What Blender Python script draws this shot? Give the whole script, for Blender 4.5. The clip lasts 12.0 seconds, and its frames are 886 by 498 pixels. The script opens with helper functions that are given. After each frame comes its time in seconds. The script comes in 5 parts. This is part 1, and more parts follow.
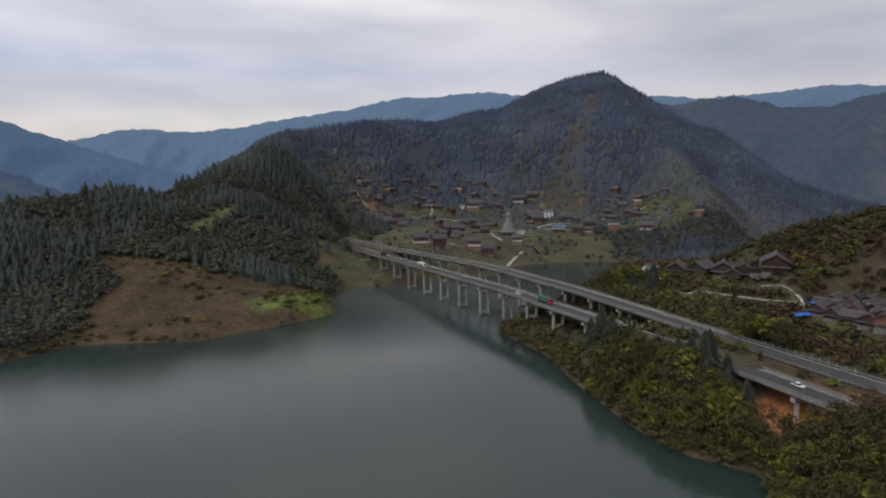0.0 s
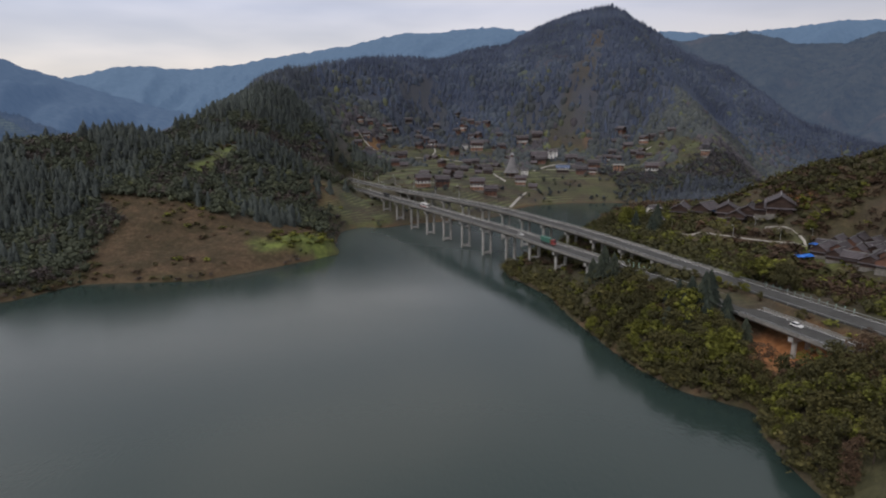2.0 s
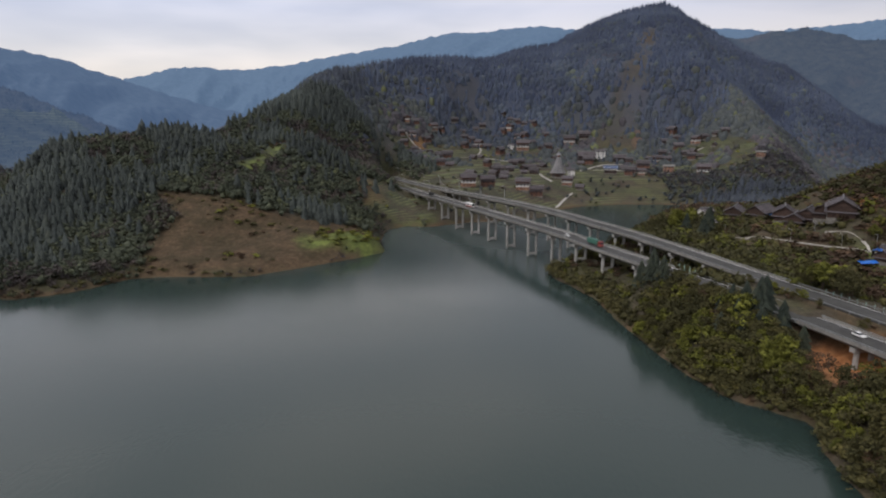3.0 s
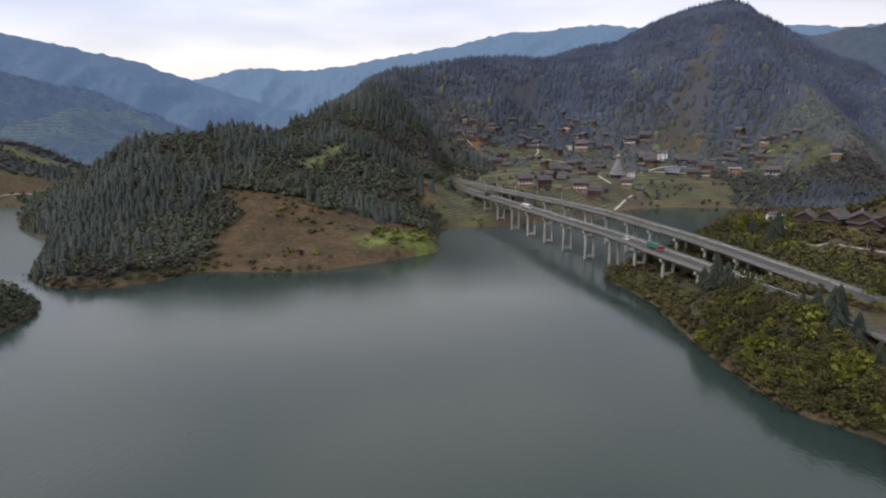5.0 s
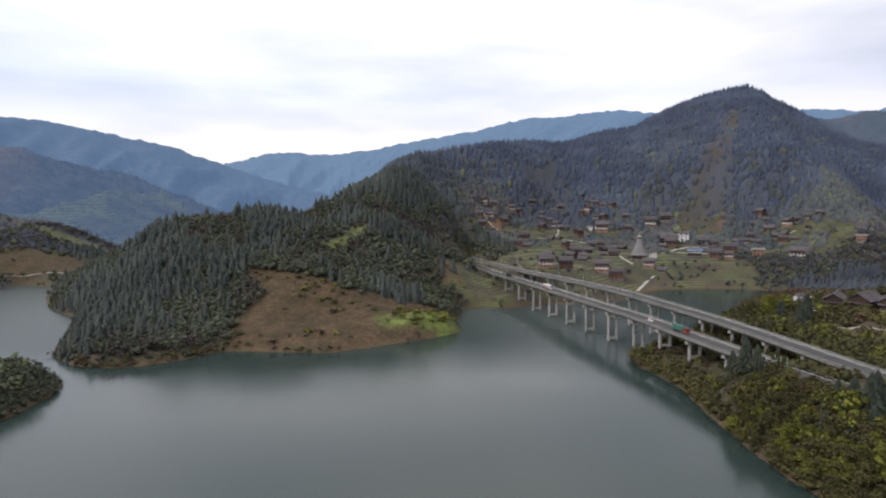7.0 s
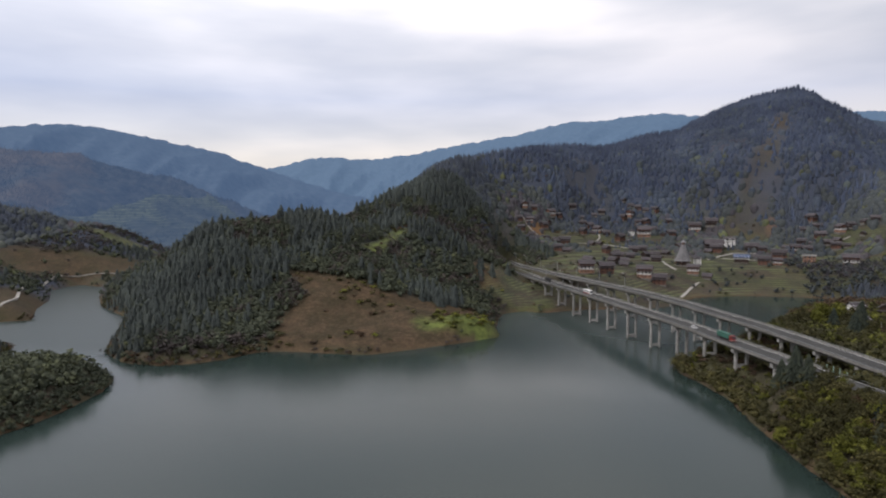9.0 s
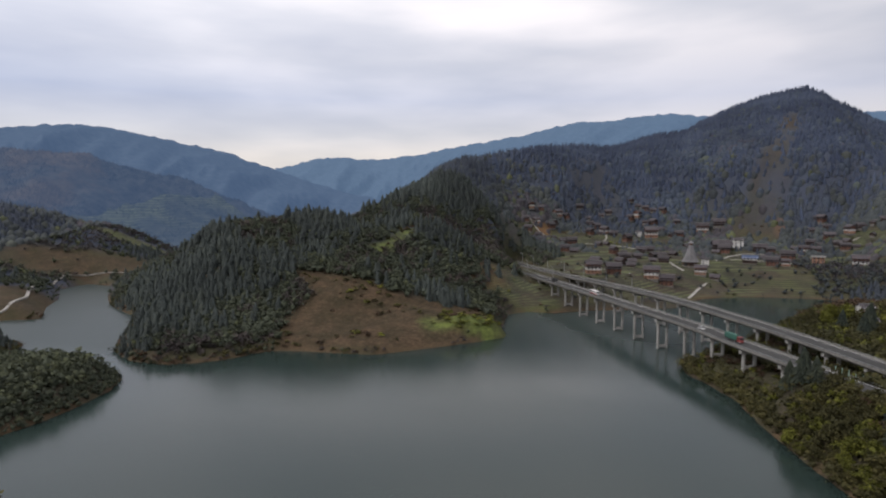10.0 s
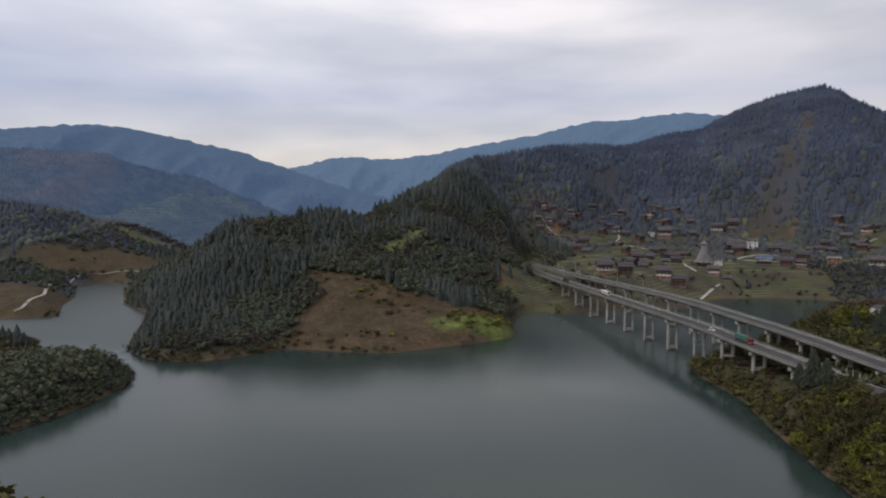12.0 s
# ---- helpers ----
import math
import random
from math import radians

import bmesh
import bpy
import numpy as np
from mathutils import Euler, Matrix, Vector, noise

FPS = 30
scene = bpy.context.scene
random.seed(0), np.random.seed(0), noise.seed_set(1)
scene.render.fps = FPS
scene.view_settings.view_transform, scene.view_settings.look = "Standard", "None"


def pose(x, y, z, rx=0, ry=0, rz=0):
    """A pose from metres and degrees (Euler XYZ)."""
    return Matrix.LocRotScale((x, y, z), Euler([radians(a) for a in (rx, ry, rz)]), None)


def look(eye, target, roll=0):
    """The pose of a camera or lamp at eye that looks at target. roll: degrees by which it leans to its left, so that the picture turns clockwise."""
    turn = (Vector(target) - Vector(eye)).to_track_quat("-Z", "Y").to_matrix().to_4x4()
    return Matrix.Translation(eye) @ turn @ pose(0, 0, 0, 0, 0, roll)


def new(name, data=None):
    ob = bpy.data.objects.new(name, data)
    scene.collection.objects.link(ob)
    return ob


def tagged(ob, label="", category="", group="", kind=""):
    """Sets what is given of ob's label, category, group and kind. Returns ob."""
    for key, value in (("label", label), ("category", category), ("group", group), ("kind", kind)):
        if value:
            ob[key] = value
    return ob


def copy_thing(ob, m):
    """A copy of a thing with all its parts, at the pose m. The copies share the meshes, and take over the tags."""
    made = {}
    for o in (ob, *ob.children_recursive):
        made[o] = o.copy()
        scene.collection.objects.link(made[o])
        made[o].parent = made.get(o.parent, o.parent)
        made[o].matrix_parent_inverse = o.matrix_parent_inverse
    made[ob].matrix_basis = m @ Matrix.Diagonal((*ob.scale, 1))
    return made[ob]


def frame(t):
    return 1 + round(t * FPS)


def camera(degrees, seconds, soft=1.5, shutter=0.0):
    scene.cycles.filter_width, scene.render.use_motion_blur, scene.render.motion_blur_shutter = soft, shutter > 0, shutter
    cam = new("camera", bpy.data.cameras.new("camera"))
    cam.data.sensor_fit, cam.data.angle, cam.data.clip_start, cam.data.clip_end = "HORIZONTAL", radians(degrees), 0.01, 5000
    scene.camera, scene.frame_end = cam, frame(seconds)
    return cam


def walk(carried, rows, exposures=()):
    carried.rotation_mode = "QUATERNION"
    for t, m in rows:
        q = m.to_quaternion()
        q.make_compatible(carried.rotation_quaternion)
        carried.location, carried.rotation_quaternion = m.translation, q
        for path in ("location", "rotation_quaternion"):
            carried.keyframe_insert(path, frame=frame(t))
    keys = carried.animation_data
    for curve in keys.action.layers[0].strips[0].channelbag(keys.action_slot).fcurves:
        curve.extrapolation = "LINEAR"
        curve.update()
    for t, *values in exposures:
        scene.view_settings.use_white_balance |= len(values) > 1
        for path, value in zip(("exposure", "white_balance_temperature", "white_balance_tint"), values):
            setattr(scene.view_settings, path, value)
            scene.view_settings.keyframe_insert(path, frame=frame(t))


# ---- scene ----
SIZE = 1.38   # metres in one unit of the plan below
cam = camera(71.89, 12.0, soft=2.1)
PATH = [
    (0.0, pose(0.00, 0.00, 91.08, 83.391, 0.189, 0.000)),
    (0.5, pose(0.12, 0.03, 90.97, 82.760, 0.186, 0.105)),
    (1.0, pose(0.15, 0.00, 90.85, 80.600, 0.164, 0.165)),
    (1.5, pose(0.03, 0.15, 90.94, 78.848, 0.143, 0.225)),
    (2.0, pose(-0.18, 0.22, 90.94, 77.851, 0.111, 0.270)),
    (2.5, pose(-0.43, 0.50, 90.89, 77.857, 0.131, 0.546)),
    (3.0, pose(-0.90, 0.76, 90.87, 77.824, 0.071, 4.449)),
    (3.2, pose(-1.09, 0.79, 90.93, 77.832, 0.071, 6.000)),
    (4.8, pose(-1.46, 0.59, 91.27, 77.878, 0.007, 9.319)),
    (5.0, pose(-1.48, 0.58, 91.26, 77.813, -0.018, 9.667)),
    (5.5, pose(-1.46, 0.61, 91.22, 77.810, -0.011, 10.862)),
    (6.0, pose(-1.39, 0.50, 91.12, 77.866, -0.047, 11.104)),
    (6.5, pose(-1.44, 0.51, 91.51, 80.956, 0.001, 11.333)),
    (7.0, pose(-1.49, 0.32, 91.87, 85.258, 0.050, 11.634)),
    (8.8, pose(-1.60, 0.04, 91.31, 85.639, 0.016, 15.126)),
    (9.0, pose(-1.59, 0.00, 91.26, 85.686, -0.075, 15.300)),
    (9.5, pose(-1.48, -0.14, 91.22, 85.714, -0.126, 15.692)),
    (10.0, pose(-1.52, -0.18, 91.20, 85.705, -0.172, 15.930)),
    (10.5, pose(-1.32, -0.11, 91.38, 85.696, -0.163, 16.158)),
    (11.0, pose(-0.84, -0.11, 91.44, 85.676, -0.177, 16.474)),
    (11.5, pose(0.21, -0.25, 91.54, 85.678, -0.188, 16.800)),
    (12.0, pose(1.32, -0.65, 91.55, 85.653, -0.238, 17.209)),
]
EXPOSURES = [(t, stops, 6350, 14) for t, stops in ((0, 0.1), (1.0, 0.12), (2.5, 0.28), (5.0, 0.68), (6.0, 0.78), (7.0, 0.78), (9.0, 0.4), (10.5, 0.22), (12, 0.12))]
walk(cam, PATH, EXPOSURES)

# ---- light ----
SUN_EL, SUN_AZ = 46.0, 222.0   # elevation, compass angle from +y towards +x, degrees
world = bpy.data.worlds.new("overcast_sky")
scene.world = world
world.use_nodes = True
wn, wl = world.node_tree.nodes, world.node_tree.links
wn.clear()
w_out = wn.new("ShaderNodeOutputWorld")
w_bg = wn.new("ShaderNodeBackground")
w_sky = wn.new("ShaderNodeTexSky")
w_sky.sky_type, w_sky.sun_disc = "NISHITA", False
w_sky.sun_elevation, w_sky.sun_rotation = radians(SUN_EL), radians(SUN_AZ)
w_sky.air_density, w_sky.dust_density, w_sky.ozone_density = 1.0, 2.0, 1.5
w_tc = wn.new("ShaderNodeTexCoord")
w_map = wn.new("ShaderNodeMapping")
w_map.inputs["Scale"].default_value = (1.0, 1.0, 4.5)
w_map.inputs["Rotation"].default_value = (0.0, radians(4), radians(20))
w_noise = wn.new("ShaderNodeTexNoise")
w_noise.inputs["Scale"].default_value = 1.5
w_noise.inputs["Detail"].default_value = 5.0
w_noise.inputs["Roughness"].default_value = 0.46
w_ramp = wn.new("ShaderNodeValToRGB")
w_ramp.color_ramp.elements[0].position, w_ramp.color_ramp.elements[0].color = 0.36, (4.95, 5.2, 5.8, 1)
w_ramp.color_ramp.elements[1].position, w_ramp.color_ramp.elements[1].color = 0.64, (9.5, 9.1, 8.8, 1)
w_mid = w_ramp.color_ramp.elements.new(0.5)
w_mid.color = (6.75, 6.8, 7.0, 1)
w_mix = wn.new("ShaderNodeMix")
w_mix.data_type = "RGBA"
w_mix.inputs[0].default_value = 0.86
w_bg.inputs["Strength"].default_value = 0.1
wl.new(w_tc.outputs["Generated"], w_map.inputs["Vector"])
wl.new(w_map.outputs["Vector"], w_noise.inputs["Vector"])
wl.new(w_noise.outputs["Fac"], w_ramp.inputs["Fac"])
wl.new(w_sky.outputs["Color"], w_mix.inputs["A"])
wl.new(w_ramp.outputs["Color"], w_mix.inputs["B"])
w_sep = wn.new("ShaderNodeSeparateXYZ")
wl.new(w_tc.outputs["Generated"], w_sep.inputs[0])
w_grad = wn.new("ShaderNodeValToRGB")
_stops = ((0.0, (0.95, 0.87, 0.76)), (0.065, (0.92, 0.86, 0.77)), (0.105, (0.82, 0.81, 0.80)), (0.16, (0.68, 0.72, 0.81)), (0.22, (0.84, 0.85, 0.88)), (0.30, (1.04, 1.03, 1.02)), (1.0, (1.3, 1.3, 1.3)))
w_grad.color_ramp.elements[0].position, w_grad.color_ramp.elements[0].color = _stops[0][0], (*_stops[0][1], 1)
w_grad.color_ramp.elements[1].position, w_grad.color_ramp.elements[1].color = _stops[-1][0], (*_stops[-1][1], 1)
for _p, _c in _stops[1:-1]:
    w_grad.color_ramp.elements.new(_p).color = (*_c, 1)
wl.new(w_sep.outputs["Z"], w_grad.inputs["Fac"])
w_side = wn.new("ShaderNodeMapRange")
w_side.inputs["From Min"].default_value, w_side.inputs["From Max"].default_value = -0.8, 0.8
w_side.inputs["To Min"].default_value, w_side.inputs["To Max"].default_value = 1.22, 0.74
wl.new(w_sep.outputs["X"], w_side.inputs["Value"])
w_thick = wn.new("ShaderNodeVectorMath")
w_thick.operation = "SCALE"
wl.new(w_grad.outputs["Color"], w_thick.inputs[0])
wl.new(w_side.outputs["Result"], w_thick.inputs["Scale"])
w_mul = wn.new("ShaderNodeMix")
w_mul.data_type, w_mul.blend_type = "RGBA", "MULTIPLY"
w_mul.inputs[0].default_value = 1.0
wl.new(w_mix.outputs["Result"], w_mul.inputs["A"])
wl.new(w_thick.outputs["Vector"], w_mul.inputs["B"])
wl.new(w_mul.outputs["Result"], w_bg.inputs["Color"])
wl.new(w_bg.outputs["Background"], w_out.inputs["Surface"])

sun_data = bpy.data.lights.new("sun", "SUN")
sun_data.energy, sun_data.angle, sun_data.color = 1.15, radians(30), (1.0, 0.95, 0.88)
sun = new("sun", sun_data)
_el, _az = radians(SUN_EL), radians(SUN_AZ)
sun.matrix_world = look((0, 0, 400), (-math.sin(_az) * math.cos(_el) * 100, -math.cos(_az) * math.cos(_el) * 100, 400 - math.sin(_el) * 100))

# ---- materials ----
def material(name, build):
    m = bpy.data.materials.new(name)
    m.use_nodes = True
    nt = m.node_tree
    nt.nodes.clear()
    out = nt.nodes.new("ShaderNodeOutputMaterial")
    bsdf = nt.nodes.new("ShaderNodeBsdfPrincipled")
    nt.links.new(bsdf.outputs[0], out.inputs[0])
    build(nt, bsdf)
    return m


def noise_node(nt, scale, detail=4.0, rough=0.55, coord="Object", stretch=None):
    tc = nt.nodes.new("ShaderNodeTexCoord")
    n = nt.nodes.new("ShaderNodeTexNoise")
    n.inputs["Scale"].default_value, n.inputs["Detail"].default_value, n.inputs["Roughness"].default_value = scale, detail, rough
    if stretch:
        mp = nt.nodes.new("ShaderNodeMapping")
        mp.inputs["Scale"].default_value = stretch
        nt.links.new(tc.outputs[coord], mp.inputs[0])
        nt.links.new(mp.outputs[0], n.inputs["Vector"])
    else:
        nt.links.new(tc.outputs[coord], n.inputs["Vector"])
    return n.outputs["Fac"]


def ramp_node(nt, fac, stops):
    r = nt.nodes.new("ShaderNodeValToRGB")
    els = r.color_ramp.elements
    els[0].position, els[0].color = stops[0][0], (*stops[0][1], 1)
    els[1].position, els[1].color = stops[-1][0], (*stops[-1][1], 1)
    for pos, col in stops[1:-1]:
        els.new(pos).color = (*col, 1)
    nt.links.new(fac, r.inputs[0])
    return r.outputs[0]


def mix_node(nt, fac, a, b, blend="MIX"):
    m = nt.nodes.new("ShaderNodeMix")
    m.data_type, m.blend_type = "RGBA", blend
    for sock, v in ((m.inputs[0], fac), (m.inputs["A"], a), (m.inputs["B"], b)):
        if isinstance(v, (int, float)):
            sock.default_value = v
        elif isinstance(v, tuple):
            sock.default_value = (*v, 1)
        else:
            nt.links.new(v, sock)
    return m.outputs["Result"]


def attr_node(nt, name):
    a = nt.nodes.new("ShaderNodeAttribute")
    a.attribute_name = name
    return a.outputs["Fac"]


def bump_node(nt, bsdf, fac, strength, distance):
    b = nt.nodes.new("ShaderNodeBump")
    b.inputs["Strength"].default_value, b.inputs["Distance"].default_value = strength, distance
    nt.links.new(fac, b.inputs["Height"])
    nt.links.new(b.outputs[0], bsdf.inputs["Normal"])


def plain(name, dark, light, scale=0.8, rough=0.8, metal=0.0, bump=0.0, detail=5.0, stretch=None, island=0.0):
    """Two tones mixed by grain at one scale and stains at a coarser one."""
    def build(nt, bsdf):
        fine = noise_node(nt, scale, detail, 0.6, stretch=stretch)
        coarse = noise_node(nt, scale * 0.13, 3.0)
        tone = ramp_node(nt, fine, [(0.3, dark), (0.7, light)])
        shade = ramp_node(nt, coarse, [(0.3, (0.72, 0.72, 0.72)), (0.7, (1.12, 1.12, 1.12))])
        col = mix_node(nt, 1.0, tone, shade, "MULTIPLY")
        if island:
            oi = nt.nodes.new("ShaderNodeObjectInfo")
            var = ramp_node(nt, oi.outputs["Random"], [(0.0, (1 - island,) * 3), (1.0, (1 + island,) * 3)])
            col = mix_node(nt, 1.0, col, var, "MULTIPLY")
        nt.links.new(col, bsdf.inputs["Base Color"])
        bsdf.inputs["Roughness"].default_value = rough
        bsdf.inputs["Metallic"].default_value = metal
        bsdf.inputs["Specular IOR Level"].default_value = 0.2 if rough > 0.7 else 0.5
        if bump:
            bump_node(nt, bsdf, fine, 0.5, bump)
    return material(name, build)


TERRACE = 1.25   # height of one terrace step


def build_ground(nt, bsdf):
    fine = noise_node(nt, 0.55, 6.0, 0.62)
    mid = noise_node(nt, 0.06, 5.0, 0.6)
    litter = ramp_node(nt, fine, [(0.25, (0.034, 0.030, 0.022)), (0.5, (0.056, 0.047, 0.034)), (0.75, (0.088, 0.073, 0.053))])
    scrub = ramp_node(nt, fine, [(0.3, (0.040, 0.041, 0.022)), (0.7, (0.074, 0.070, 0.036))])
    col = mix_node(nt, ramp_node(nt, mid, [(0.42, (0, 0, 0)), (0.6, (1, 1, 1))]), litter, scrub)
    clear = ramp_node(nt, noise_node(nt, 0.5, 8.0, 0.8), [(0.30, (0.034, 0.025, 0.016)), (0.5, (0.066, 0.046, 0.028)), (0.70, (0.116, 0.082, 0.050))])
    tuft = ramp_node(nt, noise_node(nt, 0.09, 6.0, 0.7), [(0.40, (0.62, 0.70, 0.62)), (0.62, (1.12, 1.08, 1.05))])
    clear = mix_node(nt, 1.0, clear, tuft, "MULTIPLY")
    col = mix_node(nt, attr_node(nt, "dry"), col, clear)
    grass = ramp_node(nt, noise_node(nt, 0.25, 6.0, 0.65), [(0.3, (0.050, 0.056, 0.024)), (0.5, (0.092, 0.112, 0.032)), (0.72, (0.165, 0.20, 0.052))])
    col = mix_node(nt, attr_node(nt, "grass"), col, grass)
    # plots and terrace walls
    tc = nt.nodes.new("ShaderNodeTexCoord")
    vor = nt.nodes.new("ShaderNodeTexVoronoi")
    vor.inputs["Scale"].default_value = 0.075
    mp = nt.nodes.new("ShaderNodeMapping")
    mp.inputs["Scale"].default_value = (0.55, 1.0, 3.0)
    nt.links.new(tc.outputs["Object"], mp.inputs[0])
    nt.links.new(mp.outputs[0], vor.inputs["Vector"])
    sepc = nt.nodes.new("ShaderNodeSeparateColor")
    nt.links.new(vor.outputs["Color"], sepc.inputs[0])
    plot = ramp_node(nt, sepc.outputs[0], [(0.0, (0.046, 0.042, 0.034)), (0.3, (0.062, 0.072, 0.036)), (0.5, (0.072, 0.052, 0.042)), (0.7, (0.052, 0.054, 0.036)), (1.0, (0.086, 0.068, 0.052))])
    plot = mix_node(nt, 1.0, plot, ramp_node(nt, fine, [(0.3, (0.5,) * 3), (0.7, (1.1,) * 3)]), "MULTIPLY")
    sep = nt.nodes.new("ShaderNodeSeparateXYZ")
    nt.links.new(tc.outputs["Object"], sep.inputs[0])
    div = nt.nodes.new("ShaderNodeMath")
    div.operation = "DIVIDE"
    nt.links.new(sep.outputs["Z"], div.inputs[0])
    div.inputs[1].default_value = TERRACE
    frac = nt.nodes.new("ShaderNodeMath")
    frac.operation = "FRACT"
    nt.links.new(div.outputs[0], frac.inputs[0])
    riser = ramp_node(nt, frac.outputs[0], [(0.0, (0.8, 0.8, 0.8)), (0.10, (0.5, 0.5, 0.5)), (0.2, (0, 0, 0)), (0.62, (0, 0, 0)), (0.72, (0.75, 0.75, 0.75)), (1.0, (0.9, 0.9, 0.9))])
    edge = mix_node(nt, ramp_node(nt, mid, [(0.42, (0, 0, 0)), (0.58, (1, 1, 1))]), (0.045, 0.043, 0.034), (0.12, 0.135, 0.062))
    plot = mix_node(nt, riser, plot, edge)
    col = mix_node(nt, attr_node(nt, "field"), col, plot)
    # ground under distant woods, blue haze mixed into its colour
    hazed_canopy = ramp_node(nt, noise_node(nt, 0.11, 7.0, 0.72), [(0.3, (0.049, 0.060, 0.088)), (0.5, (0.054, 0.065, 0.092)), (0.72, (0.061, 0.071, 0.093))])
    col = mix_node(nt, attr_node(nt, "hazed_canopy"), col, hazed_canopy)
    earth = ramp_node(nt, noise_node(nt, 0.5, 6.0, 0.6), [(0.3, (0.22, 0.085, 0.03)), (0.7, (0.40, 0.19, 0.085))])
    col = mix_node(nt, attr_node(nt, "earth"), col, earth)
    shore = ramp_node(nt, noise_node(nt, 0.8, 5.0, 0.6), [(0.3, (0.052, 0.036, 0.022)), (0.7, (0.12, 0.082, 0.047))])
    col = mix_node(nt, attr_node(nt, "shore"), col, shore)
    nt.links.new(col, bsdf.inputs["Base Color"])
    bsdf.inputs["Roughness"].default_value = 0.95
    bsdf.inputs["Specular IOR Level"].default_value = 0.15
    bump_node(nt, bsdf, fine, 0.9, 1.2)


def build_water(nt, bsdf):
    bsdf.inputs["Base Color"].default_value = (0.020, 0.033, 0.029, 1)
    bsdf.inputs["IOR"].default_value = 1.33
    ripple = noise_node(nt, 0.9, 3.0, 0.6, stretch=(1.0, 0.55, 1.0))
    big = noise_node(nt, 0.012, 4.0, 0.55, stretch=(0.6, 1.6, 1.0))
    calm = ramp_node(nt, big, [(0.25, (0.09,) * 3), (0.75, (0.19,) * 3)])
    # the side arms lie open to the wind
    nt.links.new(mix_node(nt, attr_node(nt, "ruffle"), calm, (0.34, 0.34, 0.34)), bsdf.inputs["Roughness"])
    bump_node(nt, bsdf, ripple, 0.22, 0.25)


def foliage(name, dark, mid, light, scale=0.16, vary=1.0):
    """Leaf colour by tree (tint) and by clump (noise)."""
    def build(nt, bsdf):
        tint = attr_node(nt, "tint")
        oi = nt.nodes.new("ShaderNodeObjectInfo")
        add = nt.nodes.new("ShaderNodeMath")
        add.operation = "MULTIPLY_ADD"
        nt.links.new(oi.outputs["Random"], add.inputs[0])
        add.inputs[1].default_value = 0.5
        nt.links.new(tint, add.inputs[2])
        sub = nt.nodes.new("ShaderNodeMath")
        sub.operation = "SUBTRACT"
        nt.links.new(add.outputs[0], sub.inputs[0])
        sub.inputs[1].default_value = 0.25
        base = ramp_node(nt, sub.outputs[0], [(0.0, dark), (0.55, mid), (1.0, light)])
        fine = noise_node(nt, 0.9, 5.0, 0.7)
        col = mix_node(nt, 1.0, base, ramp_node(nt, fine, [(0.3, (1 - 0.38 * vary,) * 3), (0.7, (1 + 0.35 * vary,) * 3)]), "MULTIPLY")
        bump_node(nt, bsdf, fine, 0.4 * vary, 0.3)
        patch = noise_node(nt, scale * 0.12, 3.0)
        col = mix_node(nt, 1.0, col, ramp_node(nt, patch, [(0.35, (0.75, 0.74, 0.72)), (0.65, (1.2, 1.18, 1.1))]), "MULTIPLY")
        nt.links.new(col, bsdf.inputs["Base Color"])
        bsdf.inputs["Roughness"].default_value = 0.8
        bsdf.inputs["Specular IOR Level"].default_value = 0.1
        # thin leaves let light through
        glow = nt.nodes.new("ShaderNodeBsdfTranslucent")
        nt.links.new(col, glow.inputs["Color"])
        both = nt.nodes.new("ShaderNodeMixShader")
        both.inputs[0].default_value = 0.1
        nt.links.new(bsdf.outputs[0], both.inputs[1])
        nt.links.new(glow.outputs[0], both.inputs[2])
        out = next(n for n in nt.nodes if n.type == "OUTPUT_MATERIAL")
        nt.links.new(both.outputs[0], out.inputs[0])
    return material(name, build)


def distance_hill(name, dark, light, glow, haze_strength, open_land=None, steps=None):
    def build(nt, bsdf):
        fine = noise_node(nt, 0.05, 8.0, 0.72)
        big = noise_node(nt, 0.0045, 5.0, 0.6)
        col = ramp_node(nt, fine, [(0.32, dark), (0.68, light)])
        if open_land:
            col = mix_node(nt, ramp_node(nt, big, [(0.54, (0, 0, 0)), (0.64, (0.7, 0.7, 0.7))]), col, ramp_node(nt, fine, [(0.3, tuple(0.7 * c for c in open_land)), (0.7, open_land)]))
        if steps:
            # pale edges of the field terraces
            tc = nt.nodes.new("ShaderNodeTexCoord")
            sep = nt.nodes.new("ShaderNodeSeparateXYZ")
            nt.links.new(tc.outputs["Object"], sep.inputs[0])
            frac = nt.nodes.new("ShaderNodeMath")
            frac.operation = "PINGPONG"
            bend = nt.nodes.new("ShaderNodeMath")
            bend.operation = "MULTIPLY_ADD"
            nt.links.new(big, bend.inputs[0])
            bend.inputs[1].default_value = 40.0
            nt.links.new(sep.outputs["Z"], bend.inputs[2])
            nt.links.new(bend.outputs[0], frac.inputs[0])
            frac.inputs[1].default_value = 1.9
            line = ramp_node(nt, frac.outputs[0], [(0.0, (0.45, 0.45, 0.45)), (0.5, (0, 0, 0)), (1.0, (0, 0, 0))])
            mask = ramp_node(nt, big, [(0.49, (0, 0, 0)), (0.57, (1, 1, 1))])
            col = mix_node(nt, mix_node(nt, 1.0, line, mask, "MULTIPLY"), col, steps)
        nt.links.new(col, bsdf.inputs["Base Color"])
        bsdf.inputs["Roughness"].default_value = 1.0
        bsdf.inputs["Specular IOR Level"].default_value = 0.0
        # blue emission stands in for the haze over the hill
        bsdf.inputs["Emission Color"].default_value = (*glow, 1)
        bsdf.inputs["Emission Strength"].default_value = haze_strength
        bump_node(nt, bsdf, fine, 0.5, 3.0)
    return material(name, build)


